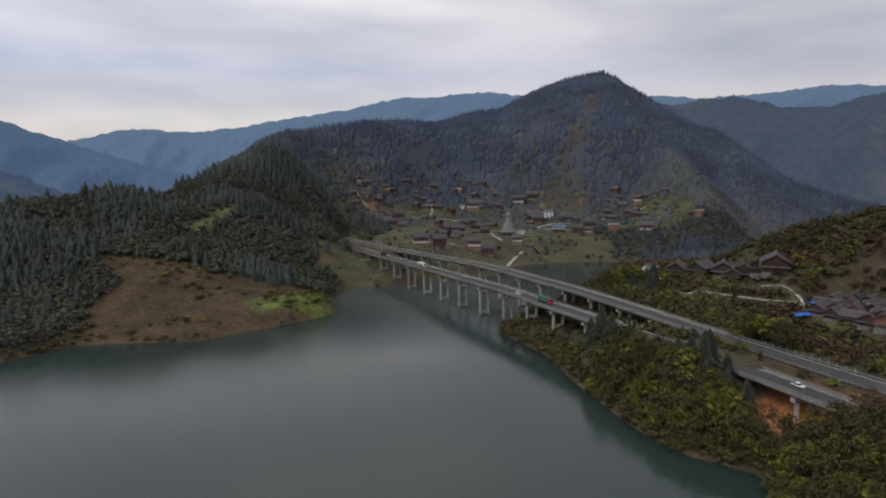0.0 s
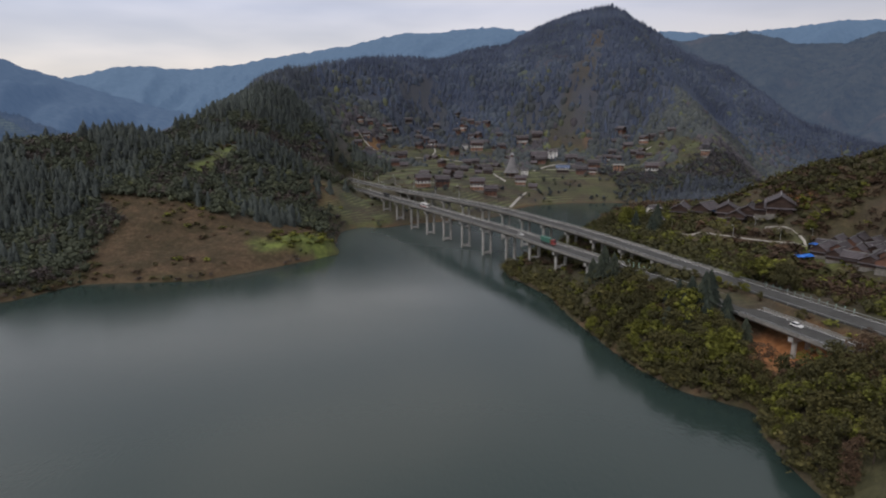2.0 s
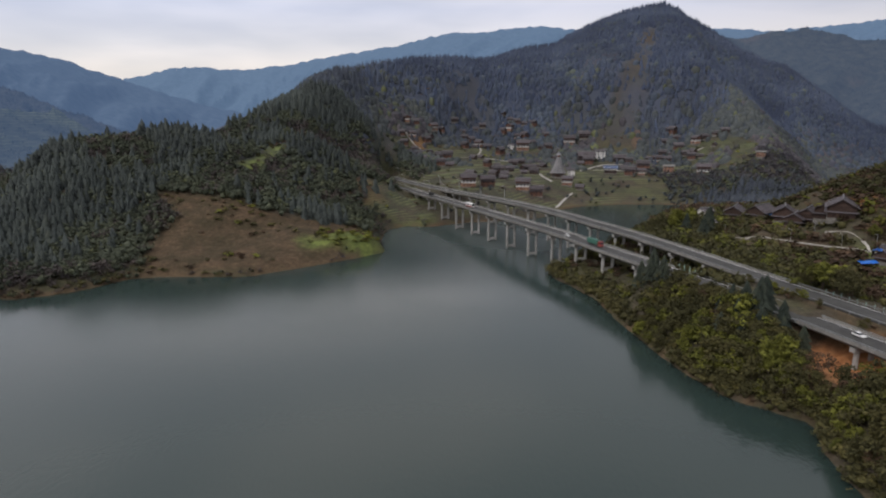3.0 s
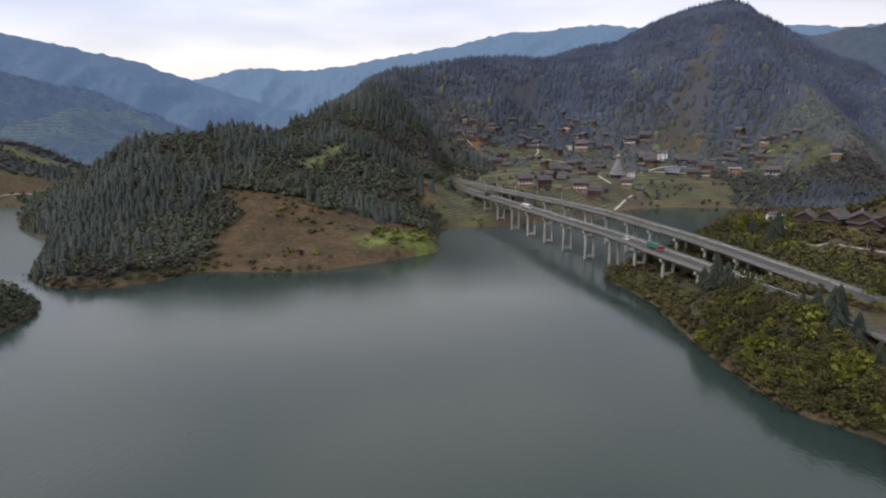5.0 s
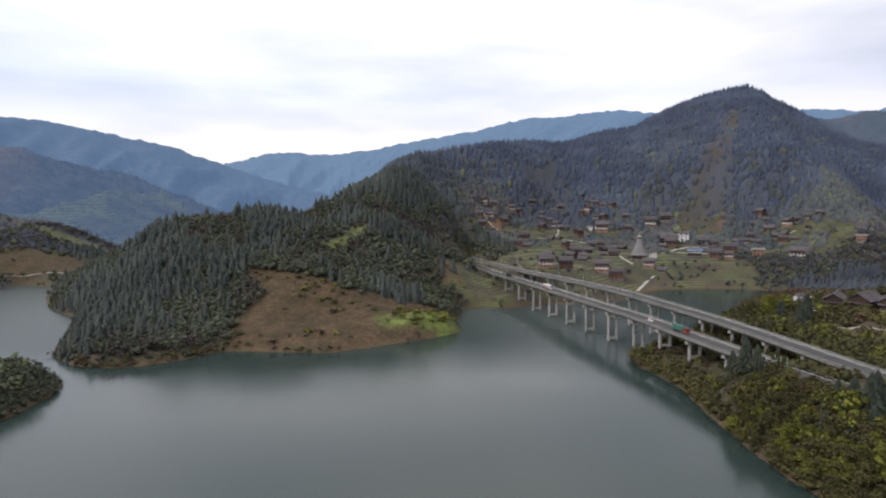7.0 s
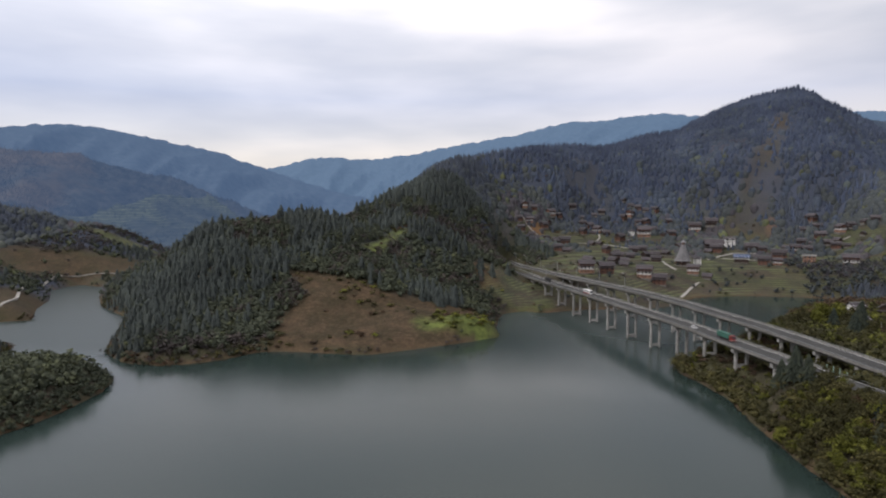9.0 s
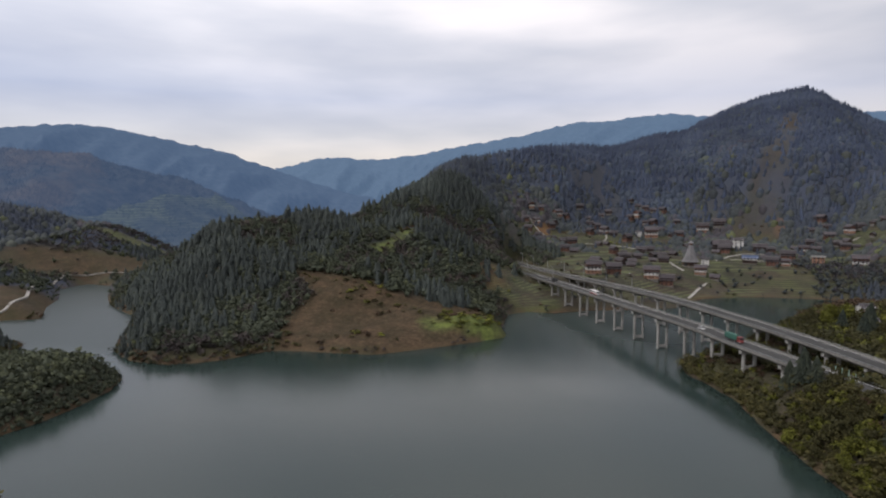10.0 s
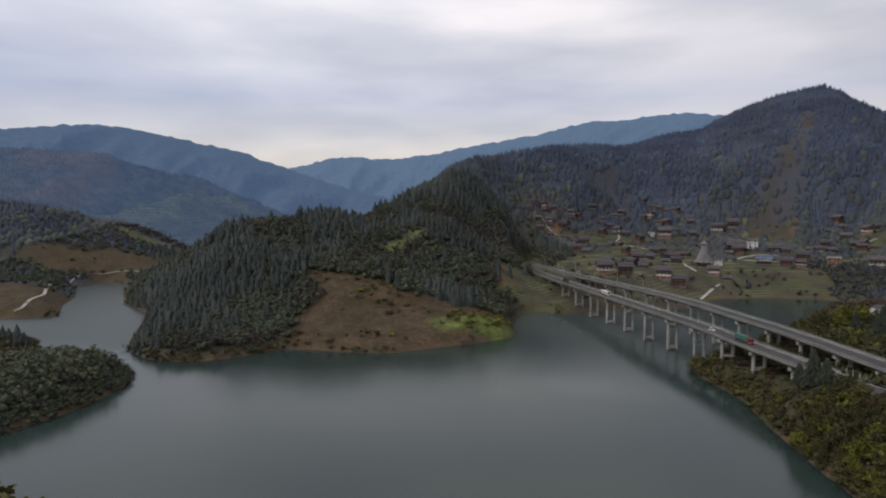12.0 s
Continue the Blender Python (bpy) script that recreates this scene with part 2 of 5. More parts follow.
M_ground = material("hillside_soil", build_ground)
M_water = material("lake_water", build_water)
M_conifer = foliage("conifer_needles", (0.022, 0.031, 0.027), (0.034, 0.044, 0.037), (0.053, 0.062, 0.044))
M_leaf = foliage("evergreen_leaves", (0.044, 0.044, 0.022), (0.066, 0.062, 0.026), (0.102, 0.091, 0.034))
M_spring = foliage("spring_leaves", (0.060, 0.066, 0.018), (0.098, 0.104, 0.022), (0.160, 0.166, 0.032))
M_bare = foliage("bare_twigs", (0.050, 0.035, 0.025), (0.082, 0.054, 0.036), (0.122, 0.080, 0.052))
# hill, slope and foot leaves: haze painted in, bluer, paler, less contrast with distance
M_conifer_hill = foliage("hazed_hill_conifer_needles", (0.048, 0.058, 0.058), (0.056, 0.067, 0.064), (0.070, 0.080, 0.068), vary=0.5)
M_leaf_hill = foliage("hazed_hill_evergreen_leaves", (0.056, 0.066, 0.050), (0.068, 0.078, 0.054), (0.098, 0.108, 0.062), vary=0.6)
M_bare_hill = foliage("hazed_hill_bare_twigs", (0.056, 0.051, 0.053), (0.068, 0.060, 0.060), (0.090, 0.075, 0.070), vary=0.6)
M_conifer_mid = foliage("hazed_slope_conifer_needles", (0.049, 0.064, 0.106), (0.055, 0.070, 0.111), (0.063, 0.078, 0.114), vary=0.25)
M_leaf_mid = foliage("hazed_slope_evergreen_leaves", (0.054, 0.069, 0.100), (0.061, 0.076, 0.102), (0.072, 0.087, 0.101), vary=0.25)
M_bare_mid = foliage("hazed_slope_bare_twigs", (0.061, 0.065, 0.091), (0.068, 0.070, 0.092), (0.080, 0.079, 0.092), vary=0.25)
M_spring_mid = foliage("hazed_slope_spring_leaves", (0.066, 0.081, 0.086), (0.078, 0.094, 0.086), (0.094, 0.111, 0.084), vary=0.25)
M_conifer_low = foliage("hazed_foot_conifer_needles", (0.049, 0.059, 0.080), (0.055, 0.065, 0.085), (0.064, 0.074, 0.088), vary=0.4)
M_leaf_low = foliage("hazed_foot_evergreen_leaves", (0.054, 0.063, 0.070), (0.062, 0.071, 0.074), (0.080, 0.089, 0.080), vary=0.4)
M_bare_low = foliage("hazed_foot_bare_twigs", (0.060, 0.058, 0.070), (0.069, 0.065, 0.074), (0.086, 0.078, 0.080), vary=0.4)
M_spring_low = foliage("hazed_foot_spring_leaves", (0.066, 0.076, 0.060), (0.080, 0.091, 0.060), (0.104, 0.116, 0.060), vary=0.4)
M_bark = plain("bark", (0.05, 0.038, 0.028), (0.11, 0.09, 0.07), 3.0, 0.95)
M_concrete = plain("weathered_concrete", (0.125, 0.121, 0.110), (0.215, 0.207, 0.190), 0.7, 0.85, bump=0.01)
M_pier = plain("pale_pier_concrete", (0.21, 0.206, 0.193), (0.34, 0.332, 0.315), 0.7, 0.85, bump=0.01)
M_asphalt = plain("worn_asphalt", (0.040, 0.040, 0.038), (0.068, 0.067, 0.063), 0.6, 0.9, stretch=(1, 1, 1))
M_line = plain("road_paint", (0.55, 0.55, 0.52), (0.75, 0.75, 0.72), 2.0, 0.7)
M_rail = plain("galvanised_rail", (0.17, 0.18, 0.178), (0.27, 0.285, 0.28), 2.0, 0.5, metal=0.4)

# ---- mesh helpers ----
def raw_mesh(name, verts, faces, mat, smooth=False, attrs=None):
    me = bpy.data.meshes.new(name)
    me.from_pydata(verts, [], faces)
    for key, values in (attrs or {}).items():
        a = me.attributes.new(key, "FLOAT", "POINT")
        a.data.foreach_set("value", np.asarray(values, dtype=np.float32))
    if smooth:
        me.polygons.foreach_set("use_smooth", np.ones(len(me.polygons), dtype=bool))
    me.materials.append(mat)
    me.update()
    return me


def part(name, bm, mat, parent=None, label=""):
    me = bpy.data.meshes.new(name)
    bm.to_mesh(me)
    bm.free()
    me.materials.append(mat)
    ob = new(name, me)
    ob.parent = parent
    return tagged(ob, label=label)


def box(bm, x0, y0, z0, x1, y1, z1, m=None):
    v = [bm.verts.new((x, y, z)) for z in (z0, z1) for x, y in ((x0, y0), (x1, y0), (x1, y1), (x0, y1))]
    if m is not None:
        for a in v:
            a.co = m @ a.co
    for f in ((3, 2, 1, 0), (4, 5, 6, 7), (0, 1, 5, 4), (1, 2, 6, 5), (2, 3, 7, 6), (3, 0, 4, 7)):
        bm.faces.new([v[i] for i in f])
    return bm


def one_box(*a):
    return box(bmesh.new(), *a)


def prism(bm, ring_a, ring_b):
    a = [bm.verts.new(p) for p in ring_a]
    b = [bm.verts.new(p) for p in ring_b]
    n = len(a)
    for i in range(n):
        bm.faces.new((a[i], a[(i + 1) % n], b[(i + 1) % n], b[i]))
    bm.faces.new(a[::-1])
    bm.faces.new(b)
    return bm


def tube(x, y, z0, z1, r0, r1=None, n=12):
    r1 = r0 if r1 is None else r1
    ring = lambda r, z: [(x + r * math.cos(2 * math.pi * i / n), y + r * math.sin(2 * math.pi * i / n), z) for i in range(n)]
    return prism(bmesh.new(), ring(r0, z0), ring(r1, z1))


# ---- the lie of the land ----
def lattice(ix, iy, seed):
    h = (ix.astype(np.int64) * 374761393 + iy.astype(np.int64) * 668265263 + seed * 974711) & 0x7FFFFFFF
    h = ((h ^ (h >> 13)) * 1274126177) & 0x7FFFFFFF
    return ((h ^ (h >> 16)) & 0xFFFF) / 65535.0


def value_noise(x, y, size, seed):
    x, y = np.asarray(x, float) / size, np.asarray(y, float) / size
    ix, iy = np.floor(x), np.floor(y)
    fx, fy = x - ix, y - iy
    fx, fy = fx * fx * fx * (fx * (fx * 6 - 15) + 10), fy * fy * fy * (fy * (fy * 6 - 15) + 10)
    a, b = lattice(ix, iy, seed), lattice(ix + 1, iy, seed)
    c, d = lattice(ix, iy + 1, seed), lattice(ix + 1, iy + 1, seed)
    return (a * (1 - fx) + b * fx) * (1 - fy) + (c * (1 - fx) + d * fx) * fy


def fbm(x, y, size, seed, octaves=4):
    s, amp = 0.0, 0.5
    for k in range(octaves):
        s = s + amp * (value_noise(x, y, size / 2 ** k, seed + k * 17) * 2 - 1)
        amp *= 0.5
    return s


def near_line(x, y, pts):
    """Distance to a polyline, and the third coordinate at the nearest place."""
    best = np.full(np.shape(x), 1e9)
    val = np.zeros(np.shape(x))
    for (ax, ay, az), (bx, by, bz) in zip(pts[:-1], pts[1:]):
        dx, dy = bx - ax, by - ay
        t = np.clip(((x - ax) * dx + (y - ay) * dy) / (dx * dx + dy * dy + 1e-9), 0, 1)
        d = np.hypot(x - ax - t * dx, y - ay - t * dy)
        hit = d < best
        best = np.where(hit, d, best)
        val = np.where(hit, az + t * (bz - az), val)
    return best, val


def ridge(x, y, pts, slope, rounding):
    out = np.full(np.shape(x), -1e4)
    for (ax, ay, az), (bx, by, bz) in zip(pts[:-1], pts[1:]):
        dx, dy = bx - ax, by - ay
        t = np.clip(((x - ax) * dx + (y - ay) * dy) / (dx * dx + dy * dy + 1e-9), 0, 1)
        d = np.hypot(x - ax - t * dx, y - ay - t * dy)
        out = np.maximum(out, az + t * (bz - az) - slope * (np.sqrt(d * d + rounding ** 2) - rounding))
    return out


def inside(x, y, poly):
    res = np.zeros(np.shape(x), bool)
    for (ax, ay), (bx, by) in zip(poly, poly[1:] + poly[:1]):
        cross = (ay > y) != (by > y)
        xi = (bx - ax) * (y - ay) / (by - ay + 1e-12) + ax
        res ^= cross & (x < xi)
    return res


def signed(x, y, poly):
    """Distance to the outline, positive outside."""
    ring = [(px, py, 0) for px, py in poly + poly[:1]]
    d, _ = near_line(x, y, ring)
    return np.where(inside(x, y, poly), -d, d)


LAKE = [(70, 40), (67, 85), (66, 108), (67, 119), (71, 129), (57, 140), (50, 157), (46, 174), (42, 197), (38, 222), (32, 238),
        (26, 250), (25, 264), (33, 276), (52, 300), (74, 336), (88, 371), (112, 400), (150, 440), (158, 470), (130, 478), (97, 476),
        (66, 464), (55, 452), (46, 436), (36, 412), (12, 396), (-15, 385), (-30, 374), (-37, 367), (-52, 370), (-62, 357),
        (-60, 330), (-57, 306), (-55, 294), (-62, 284), (-75, 269), (-88, 256)]
LAKE += [(-103, 243), (-129, 241), (-150, 237), (-155, 224), (-162, 214), (-176, 204), (-194, 204), (-216, 217), (-236, 246),
         (-270, 288), (-312, 314), (-344, 344), (-384, 388), (-413, 393), (-405, 361), (-366, 325), (-344, 296), (-313, 266), (-332, 254),
         (-420, 235), (-470, 180), (-440, 40), (-380, -150), (-100, -280), (120, -180), (90, -40)]
ISLANDS = [[(-178, 183), (-171, 170), (-168, 156), (-166, 140), (-168, 126), (-182, 96), (-230, 84), (-262, 120), (-240, 158), (-212, 184), (-192, 190)],
           [(-264, 214), (-253, 202), (-255, 190), (-296, 168), (-330, 186), (-300, 214)],
           [(-101, 87), (-106, 78), (-140, 66), (-175, 78), (-150, 94), (-118, 94)]]

CREST_WEST = [(-296, 298, 2), (-291, 311, 13), (-279, 328, 31), (-257, 345, 47), (-243, 355, 50), (-202, 380, 52), (-185, 399, 49),
              (-174, 448, 60), (-163, 515, 76), (-144, 634, 112), (-81, 766, 133), (-1, 840, 134), (56, 868, 155), (105, 897, 161), (143, 909, 170),
              (178, 916, 193), (197, 919, 207), (215, 920, 213), (236, 921, 215), (252, 919, 211)]
CREST_EAST = [(252, 919, 211), (263, 909, 195), (279, 898, 168), (301, 890, 154), (330, 880, 147), (365, 866, 133), (398, 851, 97), (443, 829, 66), (472, 813, 52), (550, 763, 25), (620, 700, 8)]
CREST = CREST_WEST + CREST_EAST[1:]
SPURS = [([(-202, 380, 52), (-150, 340, 30), (-110, 300, 12)], 0.45, 20),
         ([(-185, 399, 49), (-128, 402, 46), (-104, 402, 31)], 0.62, 12),
         ([(-163, 515, 76), (-120, 530, 78), (-92, 512, 62), (-80, 478, 36), (-74, 448, 20)], 0.62, 12),
         ([(222, 905, 188), (198, 868, 158), (154, 805, 105), (119, 730, 52), (100, 640, 26)], 0.42, 30),
         ([(-1, 840, 134), (-20, 780, 100)], 0.4, 40)]
RIGHT = [([(300, 180, 80), (215, 235, 58), (193, 268, 51), (189, 294, 43), (191, 329, 31), (196, 352, 17)], 0.58, 12),
         ([(130, 60, 22), (112, 150, 15), (92, 192, 14), (82, 215, 9), (74, 240, 4), (66, 270, 3)], 0.22, 16),
         ([(200, 250, 20), (150, 320, 15), (120, 360, 10), (100, 380, 7)], 0.13, 30)]
VALLEY = [([(-900, 320, 60), (-700, 380, 52), (-553, 430, 43), (-494, 468, 37), (-461, 474, 29), (-422, 482, 18)], 0.35, 30),
          ([(-420, 225, 12), (-370, 285, 9)], 0.16, 20), ([(-560, 250, 40), (-430, 260, 16), (-380, 330, 10)], 0.25, 20)]



def smooth_max(hs, k):
    m = np.maximum.reduce(hs)
    return m + k * np.log(sum(np.exp((h - m) / k) for h in hs))


# road axes: x, y, height of the carriageway
NEAR_ROAD = [(-87.2, 494.4, 15), (-61.2, 440.4, 15), (-46.2, 412.4, 15), (-25.2, 375.4, 15), (-6.7, 342.9, 15), (8.8, 313.4, 15), (21.8, 289.9, 15), (33.3, 268.4, 15), (42.3, 245.4, 15), (50.8, 226.9, 15), (58.8, 209.4, 15), (66.8, 193.5, 14.8), (74.8, 178.4, 14.5), (82.8, 160.4, 14), (87.9, 146.3, 14), (92.9, 130.2, 14), (97.8, 112.2, 14), (104.8, 80.2, 14)]
FAR_ROAD = [(-93.8, 534.1, 16), (-73.7, 492.0, 16), (-52.7, 457.9, 16), (-31.6, 426.9, 16), (-11.1, 398.4, 16), (6.8, 373.4, 16), (23.1, 349.0, 16), (36.7, 323.6, 16), (47.9, 296.7, 16), (57.6, 276.3, 16), (72.4, 236.3, 16), (82.6, 204.4, 16), (91.1, 180.8, 15.8), (98.1, 163.3, 15.5), (104.2, 148.2, 15.3), (109.2, 138.1, 15), (120.2, 115.2, 14.6), (133.1, 84.3, 14)]


def shore_gap(x, y):
    d = signed(x, y, LAKE)
    for isle in ISLANDS:
        d = np.maximum(d, -signed(x, y, isle))
    return d


def relief(x, y):
    x, y = np.asarray(x, float), np.asarray(y, float)
    d = shore_gap(x, y)
    hs = [ridge(x, y, CREST_WEST, 0.50, 25) - 0.75 * np.clip(x - 235, 0, None), ridge(x, y, CREST_EAST, 0.80, 14)] + [ridge(x, y, *r) - 0.75 * np.clip(x - 235, 0, None) for r in SPURS] + [ridge(x, y, *r) for r in RIGHT + VALLEY]
    hs.append(np.full(x.shape, 4.0))
    h = smooth_max(hs, 4.0)
    rough = np.clip(d / 60, 0, 1)
    h = h + rough * (fbm(x, y, 150, 3) * 14 * (1 - np.exp(-(near_line(x, y, CREST)[0] / 55) ** 2)) * np.clip((h - 15) / 40, 0, 1) + fbm(x, y, 40, 9) * 3.5)
    h = h + rough * 34 * fbm(x, y, 230, 141) * np.clip((-360 - x) / 120, 0, 1) * np.clip((h - 8) / 30, 0, 1)
    isle = np.zeros(x.shape)
    for poly, top in zip(ISLANDS, (8.5, 4.5, 4.0)):
        isle = np.maximum(isle, np.where(inside(x, y, poly), top, 0))
    h = np.where(isle > 0, isle, h)
    bank = 0.25 + d * (0.75 + 0.35 * fbm(x, y, 50, 31)) + 0.4 * fbm(x, y, 9, 5) * np.clip(d, 0, 1.5)
    h = np.where(d > 0, -3.0 * np.log(np.exp(-np.clip(h, -50, 400) / 3.0) + np.exp(-np.clip(bank, -50, 400) / 3.0)), h)
    h = np.where(d > 0, np.maximum(h, np.minimum(0.15 + 0.3 * d, 1.0)), np.maximum(d * 0.8 - 0.1, -14))
    # the village bowl rises gently behind its shore, then steeply
    bowl = np.interp(d, [0, 15, 45, 150, 210, 290, 360], [0.3, 4, 15, 24, 36, 56, 84]) + 1.5 * fbm(x, y, 60, 88)
    vm = np.clip(1.25 * blob(x, y, 60, 560, 165, 170, 0, 0.5), 0, 1) * np.where(d > 0, 1, 0)
    h = h + (bowl - h) * vm
    # terraced fields round the village and in the cove
    field = village_zone(x, y)
    step = TERRACE
    q = h / step
    fr = q - np.floor(q)
    terr = (np.floor(q) + np.clip((fr - 0.72) / 0.28, 0, 1)) * step
    h = np.where(d > 1, h + (terr - h) * field * 0.85, h)
    h = h + 5.0 * blob(x, y, -66, 293, 17, 9, 35, 0.9) * np.where(d > 0, 1, 0)
    # level ground for the hamlet
    for cx, cy, rx, ry, lvl in ((136, 290, 17, 40, 18.0), (146, 204, 14, 30, 18.5)):
        pad = blob(x, y, cx, cy, rx, ry, -14 if cy > 250 else 0)
        h = h + (lvl + 0.10 * (x - cx) - 0.02 * (y - cy) - h) * pad
    # road beds
    for road in (NEAR_ROAD, FAR_ROAD):
        rd, rz = near_line(x, y, road)
        cover = np.exp(-(np.clip(rd - 6.0, 0, None) / 7.0) ** 2)
        made = on_ground(x, y) if road is NEAR_ROAD else np.where((y < 192) | (y > 425), 1.0, 0.0)
        bed = np.where(made > 0.5, rz - 0.35, np.minimum(h, np.where(y < 165, rz - 7.5, rz - 4.0)))
        h = np.where(d > 0, h + (bed - h) * cover, h)
    return h


def on_ground(x, y):
    """1 where the carriageways lie on the ground, 0 where they are carried on piers."""
    a = (y < 205) & ~((y < 159) & (y > 124) & (x < 97.5))
    return np.where(a | (y > 425), 1.0, 0.0)


def blob(x, y, cx, cy, rx, ry, rot=0.0, soft=0.35):
    c, s = math.cos(radians(rot)), math.sin(radians(rot))
    u, v = (x - cx) * c + (y - cy) * s, -(x - cx) * s + (y - cy) * c
    r = np.hypot(u / rx, v / ry) + 0.35 * fbm(x, y, min(rx, ry) * 0.8, 77)
    return np.clip((1 - r) / soft + 0.5, 0, 1)


def village_zone(x, y):
    z = blob(x, y, 26, 545, 125, 138)
    z = np.maximum(z, blob(x, y, 182, 586, 64, 44))
    z = z * (1 - blob(x, y, -88, 492, 36, 66, -12))
    z = np.maximum(z, blob(x, y, -58, 396, 26, 26))
    return np.maximum(z, blob(x, y, -450, 474, 44, 11, 10) * 0.7)


CLEARING = [(-174, 313), (-137, 309), (-102, 313), (-72, 334), (-54, 300), (-62, 284), (-88, 254), (-103, 241), (-129, 238), (-148, 236), (-157, 258), (-160, 288)]


def scar(x, y):
    """A worn, half bare rib below the peak that widens downhill."""
    gap, _ = near_line(x, y, [(192, 807, 0), (171, 752, 0), (155, 715, 0), (143, 698, 0), (135, 672, 0)])
    return np.clip(1.5 - gap / (np.interp(y, [670, 700, 750, 810], [27, 17, 11, 8]) * (1 + 0.7 * fbm(x, y, 40, 12))), 0, 1)


def covers(x, y, h, d):
    dry = np.clip((2 + 9 * fbm(x, y, 22, 19) - signed(x, y, CLEARING)) / 6, 0, 1)
    dry = np.maximum(dry, scar(x, y) * np.clip(0.52 + 0.6 * fbm(x, y, 22, 13), 0.2, 0.64))
    dry = np.maximum(dry, 0.5 * blob(x, y, 195, 275, 48, 80))
    dry = np.maximum(dry, 0.22 * blob(x, y, -28, 715, 30, 24))
    dry = np.maximum(dry, 0.5 * blob(x, y, -223, 293, 8, 9))
    dry = np.maximum(dry, 0.8 * blob(x, y, -352, 278, 38, 40, 40))
    dry = np.maximum(dry, 0.8 * blob(x, y, -425, 410, 66, 20, 25))
    dry = np.maximum(dry, 0.6 * blob(x, y, 118, 240, 14, 50, 10))
    dry = np.maximum(dry, 0.85 * blob(x, y, 98, 160, 8, 60, 20))
    grass = 0.26 * village_zone(x, y) * np.clip(0.25 + 1.6 * fbm(x, y, 38, 41), 0, 1)
    grass = np.maximum(grass, blob(x, y, -70, 293, 24, 12, 30) * np.clip(0.8 + 1.0 * fbm(x, y, 9, 67), 0.3, 1))
    strip, _ = near_line(x, y, [(-147, 360, 0), (-140, 378, 0), (-136, 395, 0), (-137, 416, 0)])
    grass = np.maximum(grass, np.clip(1.5 - strip / (6.5 + 4 * fbm(x, y, 14, 66)), 0, 1) * np.clip(0.55 + 1.5 * fbm(x, y, 10, 69), 0.1, 0.9))
    grass = np.maximum(grass, 0.8 * blob(x, y, 128, 208, 6, 28, -15) * np.clip(0.6 + 1.4 * fbm(x, y, 12, 68), 0, 1))
    grass = np.maximum(grass, 0.75 * blob(x, y, -446, 474, 42, 8, 8))
    grass = np.maximum(grass, 0.6 * blob(x, y, -57, 392, 24, 28) * np.clip(0.6 + 1.2 * fbm(x, y, 12, 70), 0, 1))
    earth = blob(x, y, 85, 141, 9, 19, 20)
    earth = np.maximum(earth, 0.9 * blob(x, y, 149, 259, 4, 8))
    earth = np.maximum(earth, 0.12 * blob(x, y, -82, 384, 12, 18))
    earth = np.maximum(earth, 0.16 * blob(x, y, 152, 662, 6, 9))
    earth = np.maximum(earth, 0.35 * blob(x, y, -74, 622, 9, 9))
    shore = np.clip((1.3 + 1.2 * fbm(x, y, 25, 8) - h) / 0.8, 0, 1) * np.where(d > 0, 1, 0.5)
    return dry, grass, earth, shore * np.clip(1 - grass, 0, 1)


def spaced(core0, core1, step, growth, reach0, reach1):
    mid = np.arange(core0, core1 + step, step)
    up, s = [mid[-1]], step
    while up[-1] < reach1:
        s *= growth
        up.append(up[-1] + s)
    down, s = [mid[0]], step
    while down[-1] > reach0:
        s *= growth
        down.append(down[-1] - s)
    return np.concatenate([down[:0:-1], mid, up[1:]])


gx = spaced(-320, 240, 4.0, 1.045, -4300, 4300)
gy = spaced(90, 620, 4.0, 1.045, -2500, 4500)
GX, GY = np.meshgrid(gx, gy)
GH = relief(GX.ravel(), GY.ravel())
GD = shore_gap(GX.ravel(), GY.ravel())
_dry, _grass, _earth, _shore = covers(GX.ravel(), GY.ravel(), GH, GD)
nx, ny = len(gx), len(gy)
_i = (np.arange(ny - 1)[:, None] * nx + np.arange(nx - 1)[None, :]).ravel()
# wooded ground takes more haze tint where it is high or far off
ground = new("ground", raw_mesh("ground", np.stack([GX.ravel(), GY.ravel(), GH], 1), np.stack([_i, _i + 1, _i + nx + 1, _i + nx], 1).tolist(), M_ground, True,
             {"dry": _dry, "grass": _grass, "earth": _earth, "shore": _shore, "hazed_canopy": 0.9 * (1 - blob(GX.ravel(), GY.ravel(), -425, 408, 80, 30, 25)) * (1 - blob(GX.ravel(), GY.ravel(), -350, 276, 44, 42, 40)) * np.clip(1 - 1.2 * village_zone(GX.ravel(), GY.ravel()), 0, 1) * np.clip(1 - 1.3 * _dry, 0, 1) * np.maximum(np.clip((-335 - GX.ravel()) / 30, 0, 1), np.clip((GH - 24) / 25, 0, 1) * np.clip((GY.ravel() - 330) / 60, 0, 1)) * (1 - _grass), "field": 0.85 * village_zone(GX.ravel(), GY.ravel()) * np.where(GD > 1.0, 1, 0)}))
tagged(ground, "hilly ground of brown soil, scrub and terraced grass", "ground", kind="structure")


def ground_z(x, y):
    """Height of the ground sheet, between its vertices."""
    x, y = np.asarray(x, float), np.asarray(y, float)
    i = np.clip(np.searchsorted(gx, x) - 1, 0, nx - 2)
    j = np.clip(np.searchsorted(gy, y) - 1, 0, ny - 2)
    u, v = (x - gx[i]) / (gx[i + 1] - gx[i]), (y - gy[j]) / (gy[j + 1] - gy[j])
    g = GH.reshape(ny, nx)
    return (g[j, i] * (1 - u) + g[j, i + 1] * u) * (1 - v) + (g[j + 1, i] * (1 - u) + g[j + 1, i + 1] * u) * v


